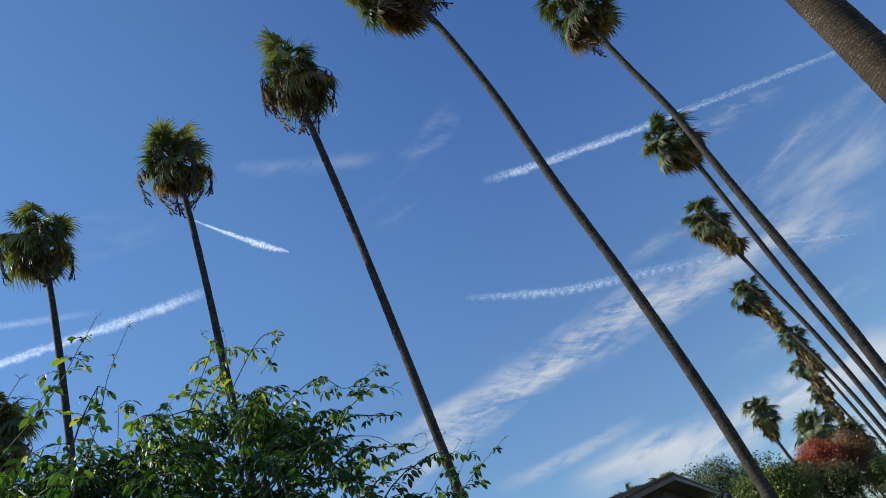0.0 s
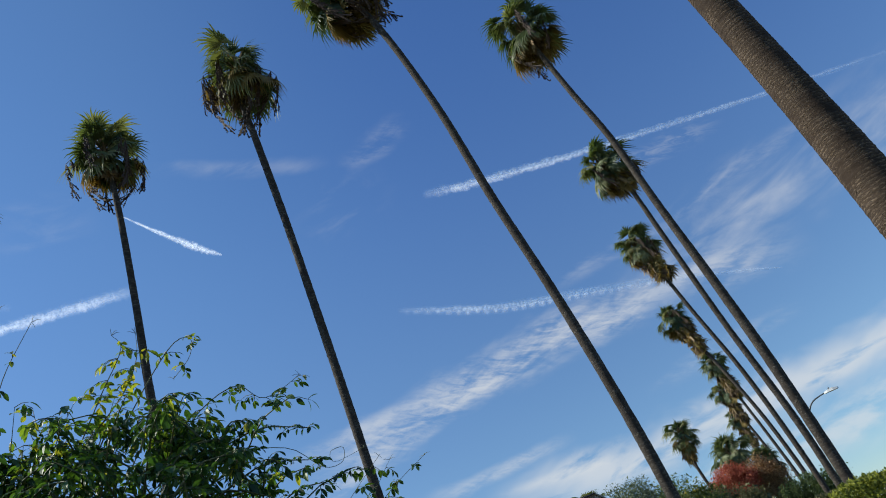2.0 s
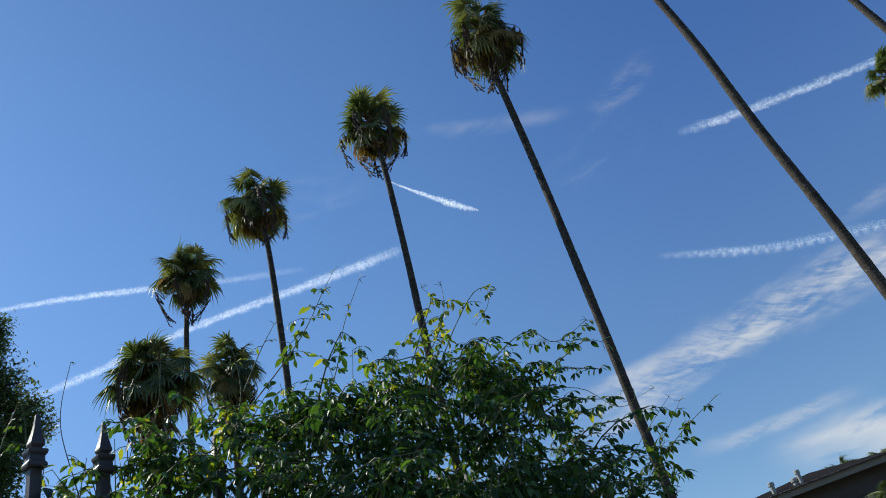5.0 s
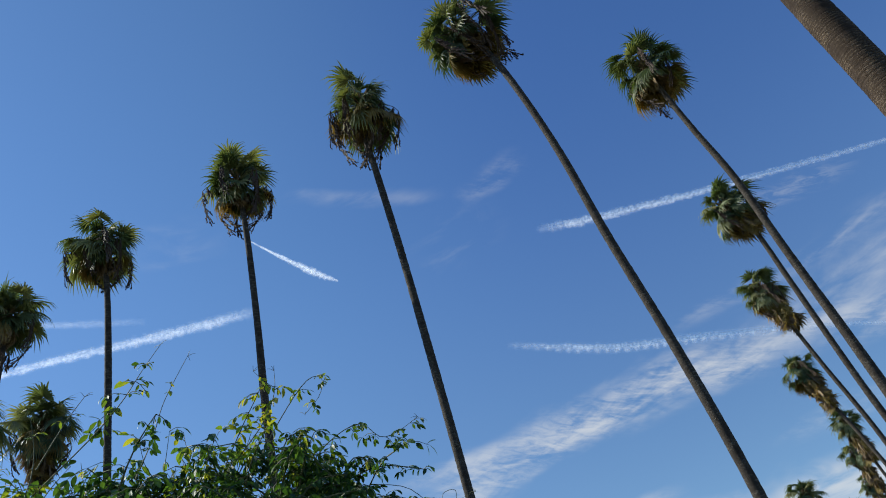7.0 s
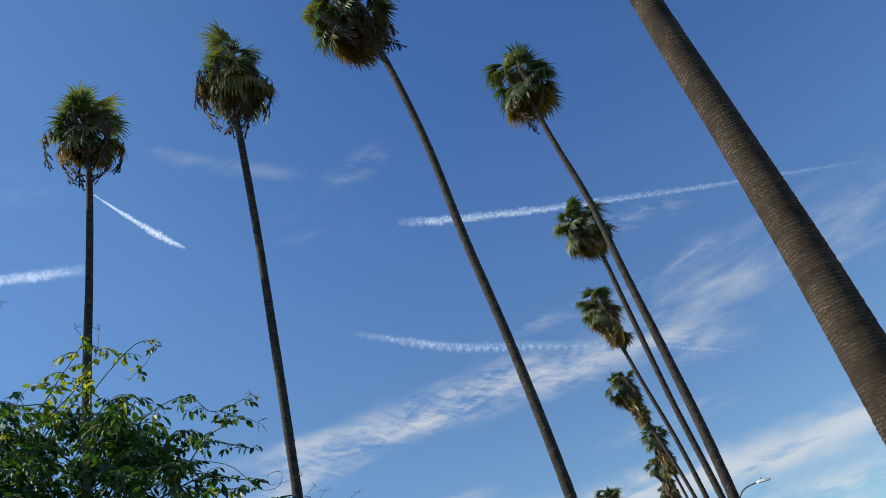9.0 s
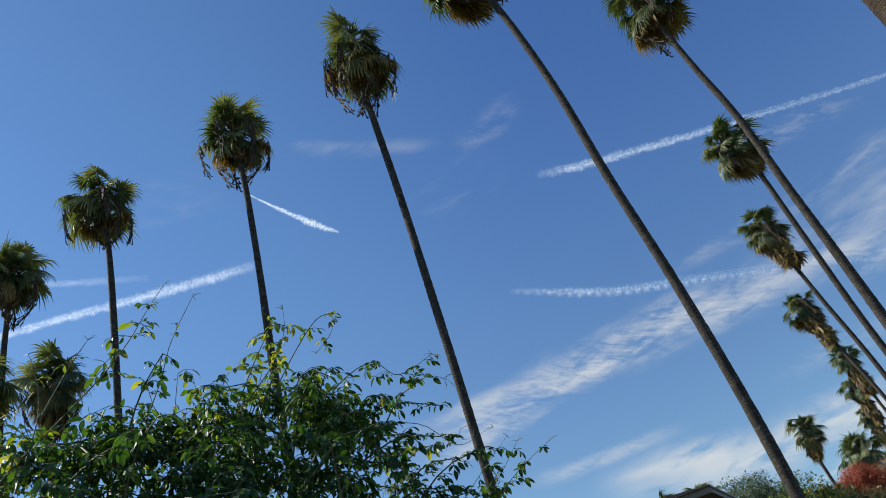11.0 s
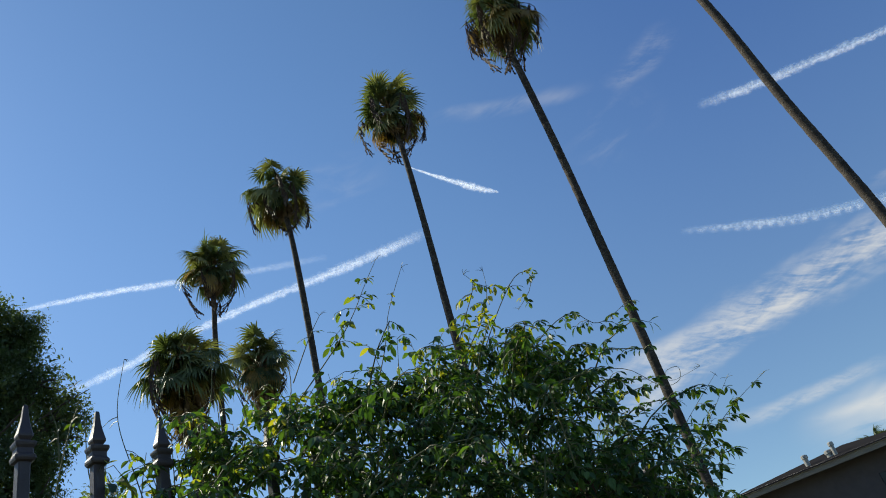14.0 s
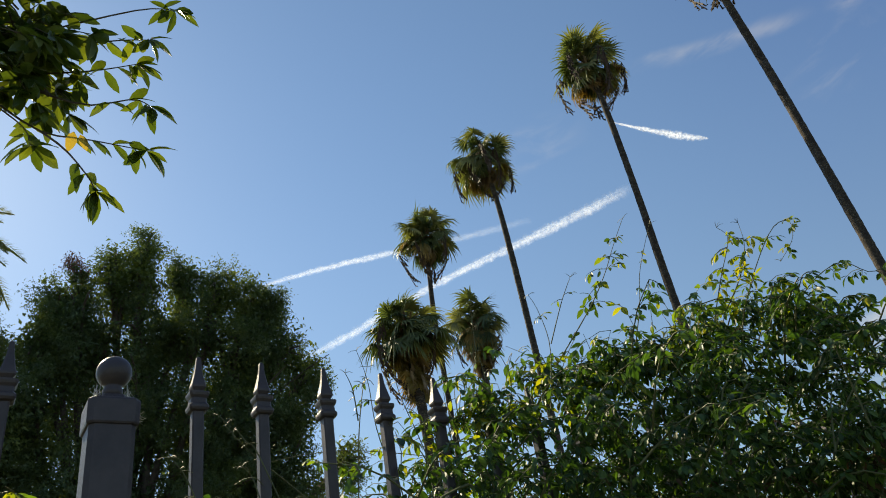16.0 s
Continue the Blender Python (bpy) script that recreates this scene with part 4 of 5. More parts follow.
tree("garden_shrub", -0.9, 58.0, 1.4, 0.15, [(0, 0, 4.1, 1.3, 1.1, 0.9), (-1.3, 0, 4.2, 1.1, 1.0, 0.9), (1.3, 0, 3.8, 1.2, 1.0, 0.9), (0.2, 0, 2.8, 2.2, 1.3, 1.4)], 15000, 0.13, LEAF_DARK, 78, "dark green garden shrub behind the row of palm trunks", 0.5, 2500)


fr_ = Mesh()
frr = random.Random(77)
for k in range(34):
    a, e_ = frr.uniform(0, math.tau), frr.uniform(-0.6, 0.9)
    c = Vector((-7.0 + 1.75 * math.cos(a) * math.cos(e_), 44.0 + 1.5 * math.sin(a) * math.cos(e_), 4.6 + 1.6 * math.sin(e_)))
    rad_ = frr.uniform(0.05, 0.075)
    rings = [(rad_ * math.sin(q), -rad_ * math.cos(q)) for q in (0.5, 1.1, 1.57, 2.1, 2.7)]
    piece = Mesh().lathe(rings, 8)
    fr_.add([Vector(p) + c for p in piece.v], piece.f)
fo = new("citrus_fruit", fr_.data("citrus_fruit", surface("ripe_citrus", [(0.55, 0.36, 0.03), (0.65, 0.48, 0.05)], 20.0, 0.5, 0.1, 90.0), True))
tagged(fo, "scattered ripe yellow fruit hanging in the citrus tree", "fruit", kind="stuff")


def hedge(name, x0, x1, y, depth, height, count, leaf, material, seed, label):
    """A clipped hedge with rounded shoulders: a woody core and a skin of small leaves."""
    top = base_at(name, (x0 + x1) / 2, y, 0, label, "hedge")
    half = (x1 - x0) / 2
    b = Mesh()
    rr = random.Random(seed)
    for k in range(int(half * 5)):
        sx = rr.uniform(-half * 0.9, half * 0.9)
        b.tube(bend([(sx, 0, -0.05), (sx + rr.uniform(-0.2, 0.2), rr.uniform(-0.2, 0.2), height * 0.5), (sx + rr.uniform(-0.3, 0.3), rr.uniform(-0.3, 0.3), height * 0.88)], 5), [0.03, 0.025, 0.02, 0.014, 0.008], 4, False)
    part("stems", b.data("stems", WOOD), top)
    g_ = np.random.default_rng(seed)
    d = g_.normal(size=(count, 3))
    d /= np.linalg.norm(d, axis=1)[:, None]
    q = np.sign(d) * np.abs(d) ** 0.55
    q /= np.max(np.abs(q) ** 1.0, axis=1)[:, None] ** 0.55
    base = q * np.array((half, depth / 2, height / 2)) * g_.uniform(0.84, 1.0, count)[:, None] + np.array((0, 0, height / 2))
    base += 0.05 * np.sin(base[:, [1, 2, 0]] * 5)
    size = leaf * g_.uniform(0.7, 1.3, count)
    c = Mesh()
    c.leaves(base, d * 0.6 + g_.normal(size=(count, 3)) * 0.6, d + g_.normal(size=(count, 3)) * 0.4, size, size * 0.55)
    ob = part("foliage", c.data("foliage", material), top)
    ob["kind"] = "stuff"


hedge("clipped_hedge", -0.25, 5.2, 12.4, 1.3, 1.95, 42000, 0.055, LEAF_HEDGE, 81, "clipped bright yellow-green hedge with a rounded end")
hedge("dark_hedge", -9.5, 2.5, 52.0, 2.0, 3.3, 26000, 0.16, LEAF_OLIVE, 82, "dark olive garden hedge below the autumn trees")

# ---- house ----
HOUSE = base_at("house", -6.92, 27.15, 0, "mauve-grey stucco house with a dark low roof and wide beige eaves", "house")
HOUSE.rotation_euler = (0, 0, radians(6.4))
HW, HD, EAVE = 7.4, 11.0, 5.44          # eave line: x from -HW to 0, y from 0 to HD
h = Mesh()
for lo, hi in (((-HW + 0.7, 0.7, -0.1), (-2.45, 0.9, EAVE - 0.06)), ((-2.45, 0.7, -0.1), (-1.2, 0.9, 3.3)), ((-2.45, 0.7, 4.75), (-1.2, 0.9, EAVE - 0.06)), ((-1.2, 0.7, -0.1), (-0.7, 0.9, EAVE - 0.06)),
               ((-0.9, 0.9, -0.1), (-0.7, HD - 0.7, EAVE - 0.06)), ((-HW + 0.7, 0.9, -0.1), (-HW + 0.9, HD - 0.7, EAVE - 0.06)), ((-HW + 0.9, HD - 0.9, -0.1), (-0.9, HD - 0.7, EAVE - 0.06))):
    h.box(lo, hi)
part("wall", h.data("wall", STUCCO), HOUSE, "mauve-grey stucco wall")
SOFFIT_OB = part("soffit", Mesh().box((-HW + 0.01, 0.01, EAVE - 0.035), (-0.01, HD - 0.01, EAVE - 0.02)).data("soffit", SOFFIT), HOUSE, "brown boarded soffit")
BOARD = Mesh().box((-HW + 0.02, 0.012, EAVE - 0.06), (-0.02, HD / 26 - 0.012, EAVE - 0.036)).data("board", SOFFIT)
for k in range(26):
    part("board", BOARD, SOFFIT_OB, "", Matrix.Translation((0, k * HD / 26, 0)))
f_ = Mesh()
f_.box((-HW, -0.03, EAVE - 0.16), (0.03, 0.0, EAVE + 0.06)).box((0.0, 0.0, EAVE - 0.16), (0.03, HD, EAVE + 0.06)).box((-HW - 0.03, -0.03, EAVE - 0.16), (-HW, HD, EAVE + 0.06))
part("fascia", f_.data("fascia", FASCIA), HOUSE, "beige fascia board")
gt = Mesh()
gt.tube([(-HW - 0.02, -0.066, EAVE + 0.045), (0.066, -0.066, EAVE + 0.045)], [0.034, 0.034], 8).tube([(0.066, -0.066, EAVE + 0.045), (0.066, HD, EAVE + 0.045)], [0.034, 0.034], 8)
part("gutter", gt.data("gutter", GUTTER, True), HOUSE, "pale metal gutter")
RISE = 0.95
rf = Mesh()
A, B, C, D = Vector((-HW - 0.08, -0.1, EAVE + 0.07)), Vector((0.08, -0.1, EAVE + 0.07)), Vector((0.08, HD, EAVE + 0.07)), Vector((-HW - 0.08, HD, EAVE + 0.07))
E1, E2 = Vector((-HW / 2, 3.9, EAVE + RISE)), Vector((-HW / 2, HD - 3.9, EAVE + RISE))
low = Vector((0, 0, -0.05))
rf.add([A, B, C, D, E1, E2] + [p + low for p in (A, B, C, D)], [(0, 1, 4), (1, 2, 5, 4), (2, 3, 5), (3, 0, 4, 5), (1, 0, 6, 7), (2, 1, 7, 8), (3, 2, 8, 9), (0, 3, 9, 6), (6, 9, 8, 7)])
ROOF = part("roof", rf.data("roof", SHINGLE), HOUSE, "dark charcoal shingle roof")
for n_, (vx, vy, vh, vr) in enumerate(((-3.3, 0.75, 0.42, 0.075), (-4.3, 0.7, 0.34, 0.09), (-3.52, 0.85, 0.22, 0.11))):
    v = Mesh()
    z0 = EAVE + 0.15
    v.lathe([(vr, z0), (vr, z0 + vh), (vr * 1.35, z0 + vh), (vr * 1.35, z0 + vh + 0.10), (vr * 1.0, z0 + vh + 0.13)], 12)
    vo = part("vent_pipe", v.data("vent_pipe", VENT_METAL), HOUSE, "pale capped roof vent", Matrix.Translation((vx, vy, 0)))
wn = base_at("window", 2.0, 0)
wn.parent = HOUSE
fr = Mesh()
for lo, hi in (((-4.45, 0.66, 3.3), (-4.37, 0.8, 4.75)), ((-3.28, 0.66, 3.3), (-3.2, 0.8, 4.75)), ((-4.37, 0.66, 4.67), (-3.28, 0.8, 4.75)), ((-4.37, 0.66, 3.3), (-3.28, 0.8, 3.38)), ((-3.86, 0.68, 3.38), (-3.79, 0.78, 4.67))):
    fr.box(lo, hi)
part("frame", fr.data("frame", STUCCO), wn)
for x0, x1 in ((-4.37, -3.86), (-3.79, -3.28)):
    part("pane", Mesh().box((x0, 0.73, 3.38), (x1, 0.745, 4.67)).data("pane", GLASS), wn, "dark reflective pane")
po = Mesh()
po.lathe([(0.11, -0.1), (0.11, 3.85), (0.125, 3.86), (0.125, 4.0), (0.05, 4.05)], 14)
dp = base_at("post", -5.35, 25.9, 0, "dark painted metal post beside the house eave", "post")
part("shaft", po.data("shaft", DARK_POST), dp)

# ---- street lamp ----
LAMP = base_at("street_lamp", 1.15, 45.0, 0, "grey street lamp with a curved arm and pale head", "street lamp")
lp = Mesh()
lp.tube([(0, 0, -0.1), (0, 0, 3.5), (0, 0, 6.6)], [0.10, 0.08, 0.06], 10)
part("pole", lp.data("pole", LAMP_STEEL, True), LAMP)
lp = Mesh()
lp.tube(bend([(0, 0, 6.5), (0.2, 0, 7.0), (0.62, 0, 7.32), (1.3, 0, 7.42)], 12), [0.05 - 0.0015 * k for k in range(12)], 8)
part("arm", lp.data("arm", LAMP_STEEL, True), LAMP)
lp = Mesh()
prof = [(1.28, 0.06, 7.36, 7.46), (1.45, 0.15, 7.37, 7.50), (1.75, 0.17, 7.35, 7.50), (1.98, 0.12, 7.34, 7.44), (2.05, 0.05, 7.35, 7.40)]
vs = [p for x, hw, z0, z1 in prof for p in ((x, -hw, z0), (x, hw, z0), (x, hw * 0.7, z1), (x, -hw * 0.7, z1))]
fs = [(k * 4 + s, k * 4 + (s + 1) % 4, (k + 1) * 4 + (s + 1) % 4, (k + 1) * 4 + s) for k in range(4) for s in range(4)] + [(3, 2, 1, 0), (16, 17, 18, 19)]
part("lamp_head", lp.add(vs, fs).data("lamp_head", LAMP_HEAD), LAMP, "pale grey lamp head")
part("sensor", Mesh().lathe([(0.04, 7.49), (0.045, 7.56), (0.02, 7.60)], 8).data("sensor", LAMP_STEEL), LAMP, "", Matrix.Translation((1.6, 0, 0)))

# ---- fence ----
F0, F1 = Vector((-1.415, -0.170, 0)), Vector((-1.76, 2.62, 0))
ALONG = (F1 - F0).normalized()
FYAW = math.degrees(math.atan2(ALONG.y, ALONG.x)) - 90
PITCH = (F1 - F0).length / 21
FENCE = base_at("fence", F0.x, F0.y, 0, "bronze-brown steel picket fence with spear tips and ball-capped posts", "fence")
FENCE.rotation_euler = (0, 0, radians(FYAW))

pk = Mesh()
pk.lathe([(0.0105, 0.06), (0.0105, 2.072)], square=True)
PICKET = pk.data("picket", IRON)
fin = Mesh()
fin.lathe([(0.0105, 2.068), (0.0160, 2.070), (0.0180, 2.074), (0.0180, 2.079), (0.0145, 2.084), (0.0140, 2.093), (0.0172, 2.098), (0.0182, 2.102), (0.0182, 2.105), (0.0098, 2.107), (0.0090, 2.110), (0.0130, 2.116),
           (0.0132, 2.120), (0.0108, 2.130), (0.0082, 2.142), (0.0061, 2.154), (0.0049, 2.166), (0.0043, 2.174), (0.0036, 2.179), (0.0014, 2.181)], square=True)
FINIAL = fin.data("finial", IRON)
for s in range(-8, 21):
    if s in (0,):
        continue
    p_ = part("picket", PICKET, FENCE, "", pose(0, s * PITCH + {1: 0.014, -1: -0.032}.get(s, 0.004), 0))
    part("finial", FINIAL, p_, "pointed spear finial", pose(0, 0, 0, 0, 0, rng.uniform(-3, 3)))
for s in (0, 21):
    q = Mesh()
    q.lathe([(0.0372, -0.1), (0.0372, 2.03)], square=True)
    po_ = part("post", q.data("post", IRON), FENCE, "square steel fence post", pose(0, s * PITCH, 0))
    c_ = Mesh()
    c_.lathe([(0.0375, 2.026), (0.0405, 2.027), (0.0420, 2.030), (0.0425, 2.068), (0.0415, 2.072), (0.038, 2.075), (0.022, 2.082), (0.018, 2.089)], square=True)
    part("cap", c_.data("cap", IRON), po_, "flared post cap")
    ball = [(0.0165, 2.087), (0.0175, 2.100), (0.014, 2.108)] + [(0.0302 * math.sin(a), 2.1355 - 0.0302 * math.cos(a)) for a in [radians(28 + 152 * k / 13) for k in range(13)]]
    part("ball", Mesh().lathe(ball, 24).data("ball", IRON, True), po_, "round ball finial")
for z in (0.22, 1.78):
    part("rail", Mesh().box((-0.018, -8.2 * PITCH, z - 0.02), (0.018, 21 * PITCH, z + 0.02)).data("rail", IRON), FENCE)
web = Mesh()
for k in range(60):
    a = Vector((rng.uniform(-0.008, 0.008), rng.uniform(0.012, 0.05), 2.052 + rng.uniform(-0.008, 0.010)))
    b_ = a + Vector((rng.uniform(-0.01, 0.01), rng.uniform(-0.012, 0.012), rng.uniform(-0.006, 0.006)))
    web.tube([a, b_], [0.00035, 0.00025], 3, False)
for k in range(50):
    sgn = rng.choice((-1, 1))
    a = Vector((rng.uniform(-0.02, 0.02), sgn * rng.uniform(0.022, 0.034), 2.083))
    web.tube([a, Vector((a.x * 0.9, sgn * rng.uniform(0.020, 0.030), 2.083 + rng.uniform(0.006, 0.03)))], [0.0003, 0.0002], 3, False)
wb = new("cobweb", web.data("cobweb", WEB))
wb.matrix_basis = Matrix.Translation(F0) @ pose(0, 0, 0, 0, 0, FYAW)
tagged(wb, "wisps of grey cobweb on the fence cap", "cobweb", kind="stuff")

# ---- flowering vine over the fence ----


def pinnate(bases, axes, rr, leaf, lists, stems, pairs=2):
    """A compound leaf: a short stalk with pairs of pointed leaflets and one at the end."""
    for p, a in zip(bases, axes):
        a = a.normalized()
        side = a.cross(Vector((0, 0, 1)))
        side = side.normalized() if side.length > 0.05 else Vector((1, 0, 0))
        ln = leaf * rr.uniform(1.2, 1.9)
        tip = p + a * ln + Vector((0, 0, -0.30 * ln))
        stems.tube([p, p + a * ln * 0.5 + Vector((0, 0, -0.03 * ln)), tip], [0.0011, 0.0009, 0.0006], 3, False)
        for k in range(pairs):
            f = 0.35 + 0.5 * k / max(1, pairs - 1) if pairs > 1 else 0.6
            q = p.lerp(tip, f)
            for s in (-1, 1):
                lists.append((q, side * s * rr.uniform(0.5, 0.9) + a * 0.5 + Vector((rr.uniform(-0.3, 0.3), rr.uniform(-0.3, 0.3), rr.uniform(-1.3, 0.30))), Vector((rr.uniform(-0.8, 0.8), rr.uniform(-0.8, 0.8), 1)), leaf * rr.uniform(0.6, 1.2)))
        lists.append((tip, a + Vector((0, 0, rr.uniform(-1.0, -0.3))), Vector((rr.uniform(-0.4, 0.4), rr.uniform(-0.4, 0.4), 1)), leaf * rr.uniform(0.9, 1.3)))


def leaf_mesh(lists, material, name, ratio=0.42, oval=False, droop=0.22):
    m = Mesh()
    if lists:
        ln = np.array([l[3] for l in lists])
        (m.oval_leaves if oval else m.leaves)(np.array([tuple(l[0]) for l in lists]), np.array([tuple(l[1]) for l in lists]), np.array([tuple(l[2]) for l in lists]), ln, ln * ratio, droop)
    return m.data(name, material)


def single_leaves(name, lists, data, parent):
    """Leaves that stand clear of the mass: each one an object of its own on a shared unit leaf."""
    for p, a, nrm, ln in lists:
        a = Vector(a).normalized()
        side = a.cross(Vector(nrm)).normalized()
        up = side.cross(a)
        m = Matrix((a, up.cross(a), up)).transposed().to_4x4()
        part(name, data, parent, "", Matrix.Translation(p) @ m @ Matrix.Scale(ln, 4))


def unit_leaf(material, ratio, droop):
    return Mesh().oval_leaves(np.array([(0.0, 0, 0)]), np.array([(1.0, 0, 0)]), np.array([(0.0, 0, 1)]), np.array([1.0]), np.array([ratio]), droop).data("unit_leaf", material)


VINE = base_at("climbing_vine", -1.2, 1.3, 0, "dense green climbing vine spilling over the steel fence", "vine")
O = Vector((1.2, -1.3, 0))
vr = random.Random(91)
# the vine's ridge: azimuth, distance, top angle above the eye
RIDGE = [(76, 1.58, 16.5), (70, 1.60, 20.4), (63, 1.62, 22.2), (55, 1.66, 22.9), (48, 1.70, 23.3), (42, 1.74, 22.8), (39.5, 1.78, 22.2), (37.4, 1.84, 20.6), (36.1, 1.88, 18.4), (35.3, 1.90, 15.8), (34.6, 1.93, 12.0), (34, 1.96, 8.0), (32, 2.0, 3.0)]


def ridge(a):
    for (a0, r0, e0), (a1, r1, e1) in zip(RIDGE, RIDGE[1:]):
        if a1 <= a <= a0:
            f = (a0 - a) / (a0 - a1)
            return r0 + (r1 - r0) * f, e0 + (e1 - e0) * f + 0.5 * math.sin(a * 1.35) + 0.6 * math.sin(a * 2.9 + 1.0)
    return RIDGE[-1][1:]


old_leaves, young_leaves, shoot_old, shoot_young_lit = [], [], [], []
stems = Mesh()
for k in range(760):
    a = vr.uniform(33, 76)
    if a > 58 and vr.random() < min(0.62, (a - 58) / 12):
        continue
    r, e = ridge(a)
    ztop = 1.5 + r * math.tan(radians(e))
    z = ztop - 0.03 - (ztop - 1.35) * vr.random() ** 1.15
    deep = 0.08 + 0.28 * min(1.0, (ztop - z) / 0.35)
    rr_ = r + vr.uniform(-deep, deep)
    p = Vector((-rr_ * math.sin(radians(a)), rr_ * math.cos(radians(a)), z)) + O
    out = Vector((vr.gauss(0, 0.7), vr.gauss(0, 0.7), vr.uniform(-0.35, 0.75))).normalized()
    ln = vr.uniform(0.10, 0.24)
    tipz = min(p.z + out.z * ln, ztop - 0.01)
    tip = Vector((p.x + out.x * ln, p.y + out.y * ln, tipz))
    line = bend([p, p.lerp(tip, 0.5) + Vector((0, 0, 0.03)), tip], 6)
    stems.tube(line, [0.0026 - 0.0003 * q for q in range(6)], 4, False)
    near_top = tip.z > ztop - 0.10
    for q in range(6):
        for _ in range(2):
            d = Vector((vr.gauss(0, 1), vr.gauss(0, 1), vr.uniform(-0.3, 0.5)))
            target = young_leaves if near_top and vr.random() < 0.15 else old_leaves
            pinnate([line[q]], [d], vr, vr.uniform(0.015, 0.025), target, stems, 2)
# sprigs that stand above the mass
for k in range(90):
    a = vr.uniform(37, 76)
    r, e = ridge(a)
    ztop = 1.5 + r * math.tan(radians(e))
    p = Vector((-r * math.sin(radians(a)), r * math.cos(radians(a)), ztop - 0.06)) + O
    ln = vr.uniform(0.07, 0.17)
    tip = p + Vector((vr.gauss(0, 0.35), vr.gauss(0, 0.35), 1)).normalized() * ln
    line = bend([p, p.lerp(tip, 0.5) + Vector((vr.uniform(-0.02, 0.02), vr.uniform(-0.02, 0.02), 0)), tip], 6)
    stems.tube(line, [0.0016 - 0.0002 * q for q in range(6)], 4, False)
    for q in range(1, 6):
        if vr.random() < 0.75:
            pinnate([line[q]], [Vector((vr.gauss(0, 1), vr.gauss(0, 1), vr.uniform(-0.2, 0.6)))], vr, vr.uniform(0.020, 0.033), young_leaves if vr.random() < 0.45 else old_leaves, stems, vr.choice((1, 2)))
# heavier inner wood
for k in range(46):
    a = vr.uniform(33, 74)
    r, e = ridge(a)
    ztop = 1.5 + r * math.tan(radians(e))
    x, y = -r * math.sin(radians(a)), r * math.cos(radians(a))
    p0 = Vector((x + vr.uniform(-0.15, 0.15), y + vr.uniform(-0.15, 0.15), -0.05)) + O
    p2 = Vector((x + vr.uniform(-0.2, 0.2), y + vr.uniform(-0.2, 0.2), ztop - vr.uniform(0.3, 0.7))) + O
    stems.tube(bend([p0, p0.lerp(p2, 0.5) + Vector((vr.uniform(-0.15, 0.15), vr.uniform(-0.15, 0.15), 0)), p2], 9), [0.010 - 0.0008 * q for q in range(9)], 5, False)
# dense older growth inside the mass
for k in range(2000):
    a = vr.uniform(30, 66)
    if a > 57 and vr.random() < (a - 57) / 11:
        continue
    r, e = ridge(a)
    ztop = 1.5 + r * math.tan(radians(e))
    rr_ = r + vr.uniform(0.02, 0.48)
    p = Vector((-rr_ * math.sin(radians(a)), rr_ * math.cos(radians(a)), vr.uniform(1.4, max(1.5, ztop - 0.17)))) + O
    pinnate([p], [Vector((vr.gauss(0, 1), vr.gauss(0, 1), vr.uniform(-0.4, 0.3)))], vr, vr.uniform(0.020, 0.031), old_leaves, stems, 2)
# dry brown leaves caught low in the tangle
dry_leaves = []
for k in range(170):
    a = vr.choice((vr.uniform(35, 60), vr.uniform(34.5, 42)))
    r, e = ridge(a)
    ztop = 1.5 + r * math.tan(radians(e))
    p = Vector((-(r - 0.1) * math.sin(radians(a)), (r - 0.1) * math.cos(radians(a)), vr.uniform(1.45, max(1.5, ztop - 0.25)))) + O
    pinnate([p], [Vector((vr.gauss(0, 1), vr.gauss(0, 1), vr.uniform(-0.8, 0.1)))], vr, vr.uniform(0.016, 0.026), dry_leaves, stems, 1)
# lower skirt down to the soil
for k in range(380):
    a = vr.uniform(30, 75)
    r, e = ridge(a)
    rr_ = r + vr.uniform(-0.28, 0.28)
    p = Vector((-rr_ * math.sin(radians(a)), rr_ * math.cos(radians(a)), vr.uniform(0.1, 1.5))) + O
    pinnate([p], [Vector((vr.gauss(0, 1), vr.gauss(0, 1), vr.uniform(-0.3, 0.4)))], vr, 0.045, old_leaves, stems, 2)


def shoot(points, leaf, every, n=14, thick=0.0017, bare=0.35, yellow=0.75, pairs=2, end=0.9):
    """A long wandering shoot with compound leaves at its nodes."""
    line = bend([Vector(p) + O for p in points], n)
    stems.tube(line, [thick * (0.95 - 0.65 * q / n) for q in range(n)], 4, False)
    for q in range(n):
        if bare <= q / n <= end and q % every == 0:
            for s in (-1, 0, 1):
                if vr.random() < 0.8:
                    d = Vector((vr.gauss(0, 1), vr.gauss(0, 1), vr.uniform(-0.2, 0.5)))
                    pinnate([line[q].lerp(line[max(0, q - 1)], vr.random())], [d], vr, leaf * vr.uniform(0.55, 0.95), shoot_young_lit if vr.random() < yellow else shoot_old, stems, pairs)
    for s in range(3):
        d = Vector((vr.gauss(0, 1), vr.gauss(0, 1), vr.uniform(0.0, 1.0))).normalized()
        stems.tube([line[-1], line[-1] + d * 0.012, line[-1] + d * 0.02 + Vector((0, 0, -0.004))], [0.0007, 0.0006, 0.0003], 3, False)


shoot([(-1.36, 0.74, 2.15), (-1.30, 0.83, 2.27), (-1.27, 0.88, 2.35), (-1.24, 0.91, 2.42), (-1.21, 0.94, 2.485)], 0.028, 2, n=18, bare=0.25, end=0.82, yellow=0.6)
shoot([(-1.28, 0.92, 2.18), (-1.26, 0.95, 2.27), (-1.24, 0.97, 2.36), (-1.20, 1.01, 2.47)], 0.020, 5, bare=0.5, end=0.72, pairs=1)
